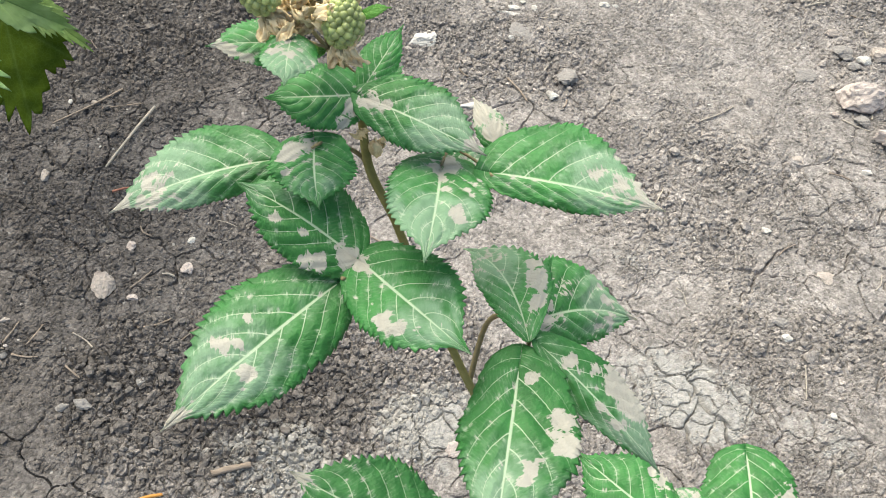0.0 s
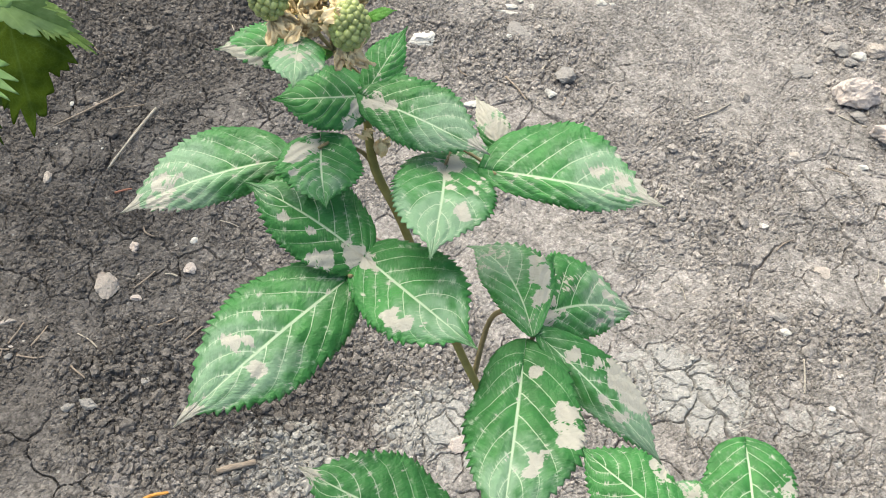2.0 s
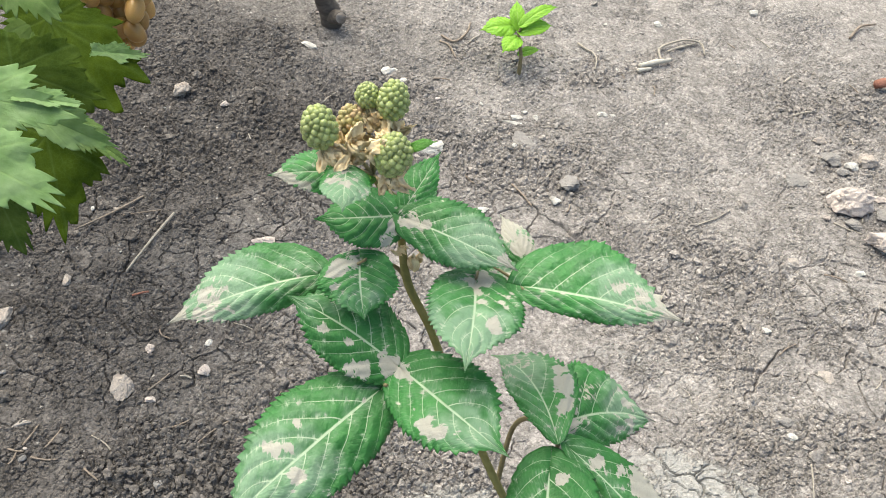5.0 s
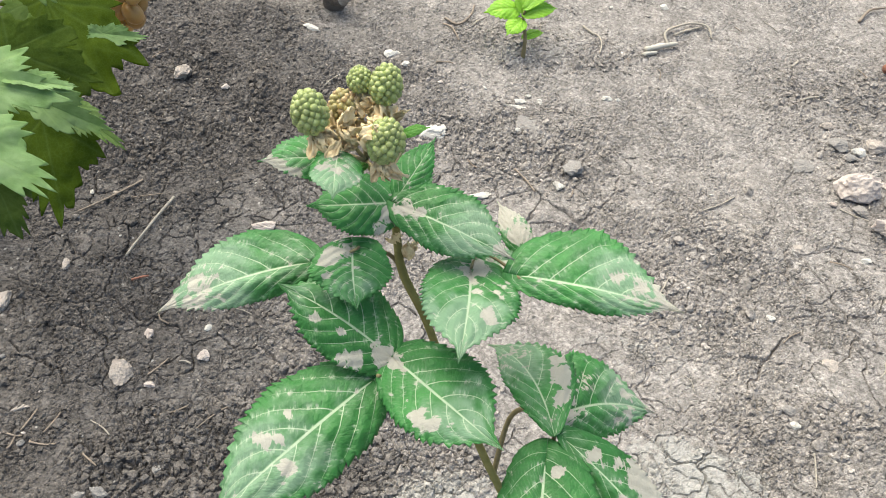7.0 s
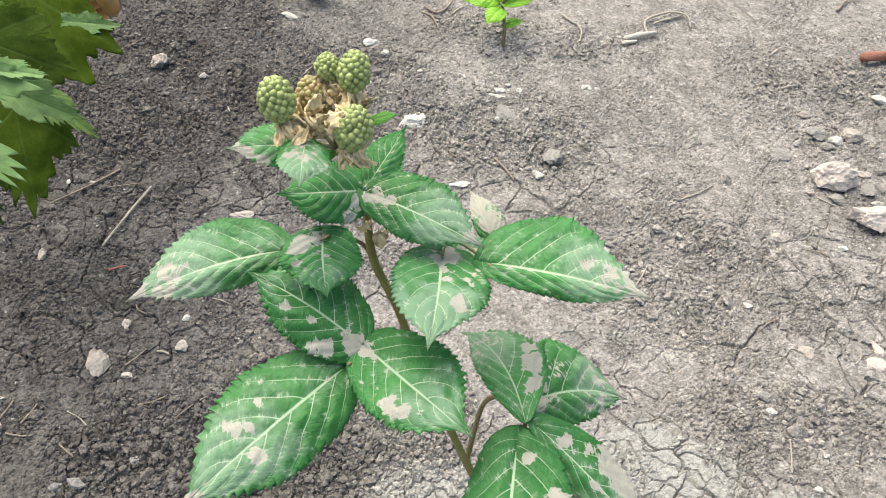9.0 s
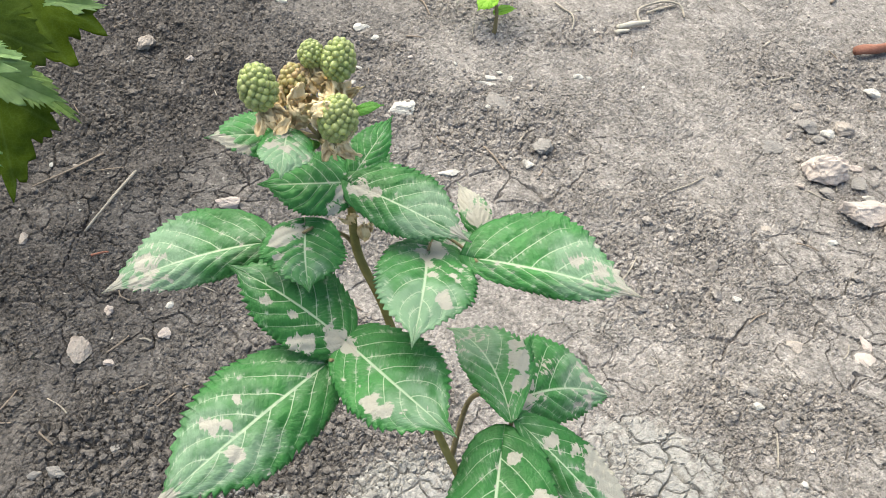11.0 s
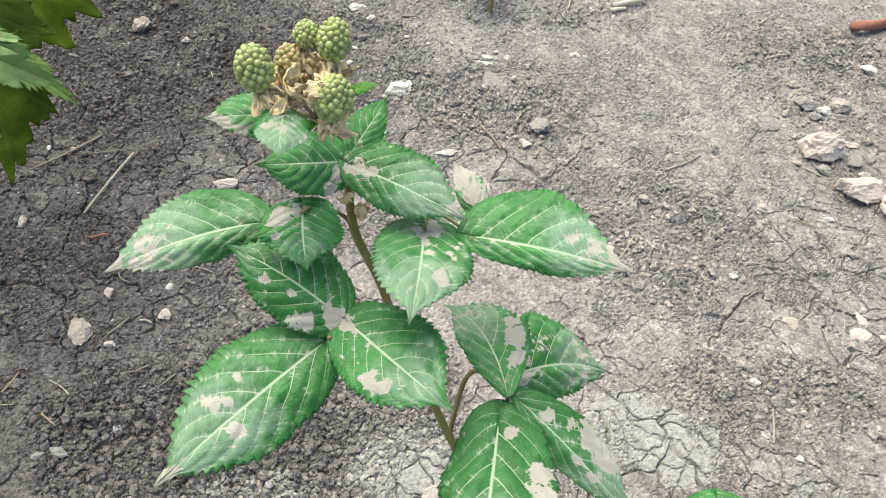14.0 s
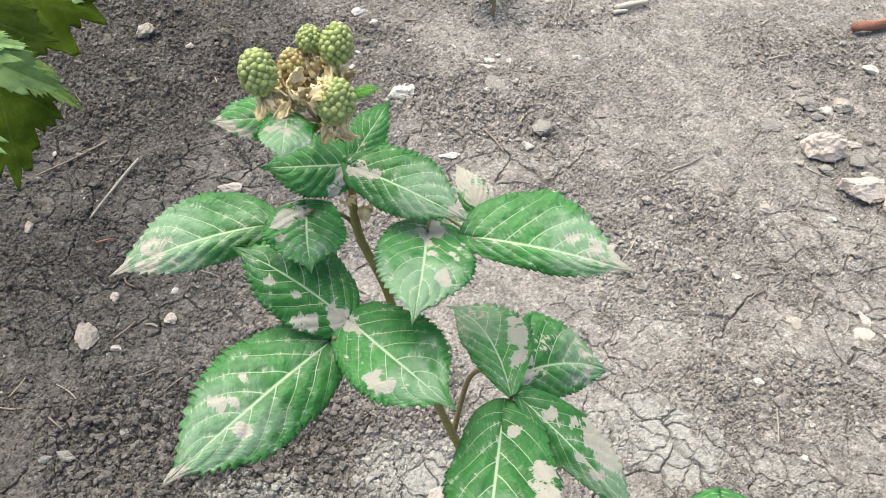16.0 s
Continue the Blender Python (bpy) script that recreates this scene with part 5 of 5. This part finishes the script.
stick("root", "thin brown root lying on the soil", [(-0.04, 1.76, 0.002), (-0.01, 1.745, 0.003), (0.012, 1.78, 0.004), (0.0163, 1.821, 0.003)], 0.0026, TWIG, 9, 7, "root")
stick("root", "thin brown root lying on the soil", [(-0.041, 1.742, 0.002), (-0.020, 1.728, 0.003), (0.000, 1.691, 0.002)], 0.0020, TWIG, 60, 7, "root")
stick("straw", "thin dry plant stalk on the soil", [(0.022, 1.751, 0.002), (0.030, 1.766, 0.003), (0.038, 1.781, 0.002)], 0.0022, STRAW, 61, 6, "straw")
stick("root", "short pale root lying on the soil", [(0.453, 1.827, 0.003), (0.473, 1.841, 0.005), (0.492, 1.854, 0.003)], 0.0026, STRAW, 62, 7, "root")
stick("root", "short pale root lying on the soil", [(0.473, 1.846, 0.003), (0.496, 1.858, 0.005), (0.519, 1.869, 0.003)], 0.0024, STRAW, 63, 7, "root")
stick("wood_chip", "short pale splinter of wood", [(0.385, 1.737, 0.002), (0.400, 1.747, 0.003), (0.414, 1.756, 0.002)], 0.0046, SPLINTER, 64, 6, "wood chip")
stick("straw", "thin dry plant stalk on the soil", [(0.709, 1.669, 0.002), (0.735, 1.679, 0.003), (0.759, 1.688, 0.002)], 0.0022, STRAW, 65, 6, "straw")
stick("straw", "thin dry plant stalk on the soil", [(0.703, 1.778, 0.002), (0.712, 1.790, 0.003), (0.721, 1.803, 0.002)], 0.0026, STRAW, 66, 6, "straw")
stick("straw", "thin dry plant stalk on the soil", [(0.696, 1.218, 0.002), (0.715, 1.214, 0.003), (0.735, 1.210, 0.002)], 0.0016, TWIG, 67, 6, "straw")
stick("root", "dry curled root lying on the soil", [(0.8884, 2.0024, 0.003), (0.92, 2.05, 0.006), (0.9633, 2.0786, 0.004)], 0.0032, TWIG, 10, 7, "root")
stick("branch", "reddish brown broken branch lying on the soil", [(0.9001, 1.8003, 0.006), (0.97, 1.835, 0.006), (1.0504, 1.8883, 0.006)], 0.0100, RED_TWIG, 11, 10, "branch", 1.0)
stick("twig", "short reddish twig lying on the soil", [(-0.4146, 0.9432, 0.002), (-0.403, 0.951, 0.003), (-0.3929, 0.9568, 0.002)], 0.0020, RED_TWIG, 12)
stick("straw", "thin pale straw lying on the soil", [(0.6124, 0.8342, 0.001), (0.613, 0.81, 0.002), (0.6105, 0.7829, 0.001)], 0.0014, STRAW, 13, 6, "straw")
stick("fallen_leaf", "rolled orange fallen leaf on the soil", [(-0.2397, 0.4848, 0.001), (-0.22, 0.502, 0.003), (-0.1980, 0.5111, 0.001)], 0.0026, ORANGE_LEAF, 14, 8, "leaf")
stick("wood_chip", "flat weathered splinter of wood", [(-0.1487, 0.5461, 0.002), (-0.127, 0.557, 0.003), (-0.1047, 0.5662, 0.002)], 0.0048, TWIG, 15, 6, "wood chip")
stick("straw", "thin dry plant stalk on the soil", [(-0.4632, 0.6728, 0.001), (-0.4571, 0.6874, 0.003), (-0.4549, 0.706, 0.001)], 0.0016, TWIG, 50, 6, "straw")
stick("straw", "thin dry plant stalk on the soil", [(-0.4333, 0.6749, 0.001), (-0.4258, 0.6888, 0.003), (-0.4223, 0.7068, 0.001)], 0.0016, TWIG, 51, 6, "straw")
stick("straw", "thin dry plant stalk on the soil", [(-0.4454, 0.659, 0.001), (-0.4259, 0.6581, 0.003), (-0.4104, 0.6612, 0.001)], 0.0016, TWIG, 52, 6, "straw")
stick("straw", "thin dry plant stalk on the soil", [(-0.483, 0.6657, 0.001), (-0.4686, 0.6634, 0.003), (-0.4581, 0.6651, 0.001)], 0.0016, TWIG, 53, 6, "straw")
stick("straw", "thin dry plant stalk on the soil", [(-0.3345, 0.7884, 0.001), (-0.3224, 0.8020, 0.003), (-0.3143, 0.8197, 0.001)], 0.0016, TWIG, 54, 6, "straw")
stick("straw", "thin dry plant stalk on the soil", [(-0.4692, 0.6445, 0.001), (-0.4656, 0.6512, 0.003), (-0.4659, 0.662, 0.001)], 0.0016, TWIG, 55, 6, "straw")
stick("straw", "thin dry plant stalk on the soil", [(-0.3701, 0.6526, 0.001), (-0.3557, 0.6434, 0.003), (-0.3453, 0.6382, 0.001)], 0.0016, TWIG, 56, 6, "straw")
stick("straw", "thin dry plant stalk on the soil", [(0.4824, 1.294, 0.001), (0.5171, 1.3209, 0.003), (0.5477, 1.3518, 0.001)], 0.0016, STRAW, 57, 6, "straw")
stick("straw", "thin dry plant stalk on the soil", [(0.3866, 1.062, 0.001), (0.4033, 1.0899, 0.003), (0.416, 1.1218, 0.001)], 0.0016, STRAW, 58, 6, "straw")
stick("straw", "thin dry plant stalk on the soil", [(0.7385, 1.3577, 0.001), (0.7645, 1.3466, 0.003), (0.7864, 1.3395, 0.001)], 0.0016, STRAW, 59, 6, "straw")
rng = random.Random(77)
for k in range(46):
    x, y = rng.uniform(-0.75, 0.95), rng.uniform(0.60, 1.95)
    a, s = rng.uniform(0, math.pi), rng.uniform(0.008, 0.024)
    dx, dy = math.cos(a) * s, math.sin(a) * s
    stick("straw", "short pale bit of straw on the soil", [(x - dx, y - dy, 0.001), (x + rng.uniform(-0.004, 0.004), y + rng.uniform(-0.004, 0.004), 0.002), (x + dx, y + dy, 0.001)], rng.uniform(0.0008, 0.0017), rng.choice((STRAW, TWIG, TWIG)), 100 + k, 6, "straw")
CHIPS = [rock_mesh("chip", (0.014, 0.010, 0.006), mat, 900 + i, 0.35, 5, 2) for i, mat in enumerate((STONE_GREY, STONE_TAN, STONE_PINK, STONE_GREY, STONE_WHITE, STONE_WHITE))]
for k in range(120):
    x, y = rng.uniform(-0.85, 1.05), rng.uniform(0.50, 2.05)
    s = rng.uniform(0.35, 1.0) ** 1.5 * 1.05
    ob = new("pebble", rng.choice(CHIPS))
    settle(ob, pose(x, y, height_at(x, y) + 0.0015 * s, rng.uniform(-15, 15), rng.uniform(-15, 15), rng.uniform(0, 360)) @ Matrix.Diagonal((s, s, s, 1)))
    tagged(ob, "tiny pale pebble on the soil", "pebble", "pebbles on the soil")
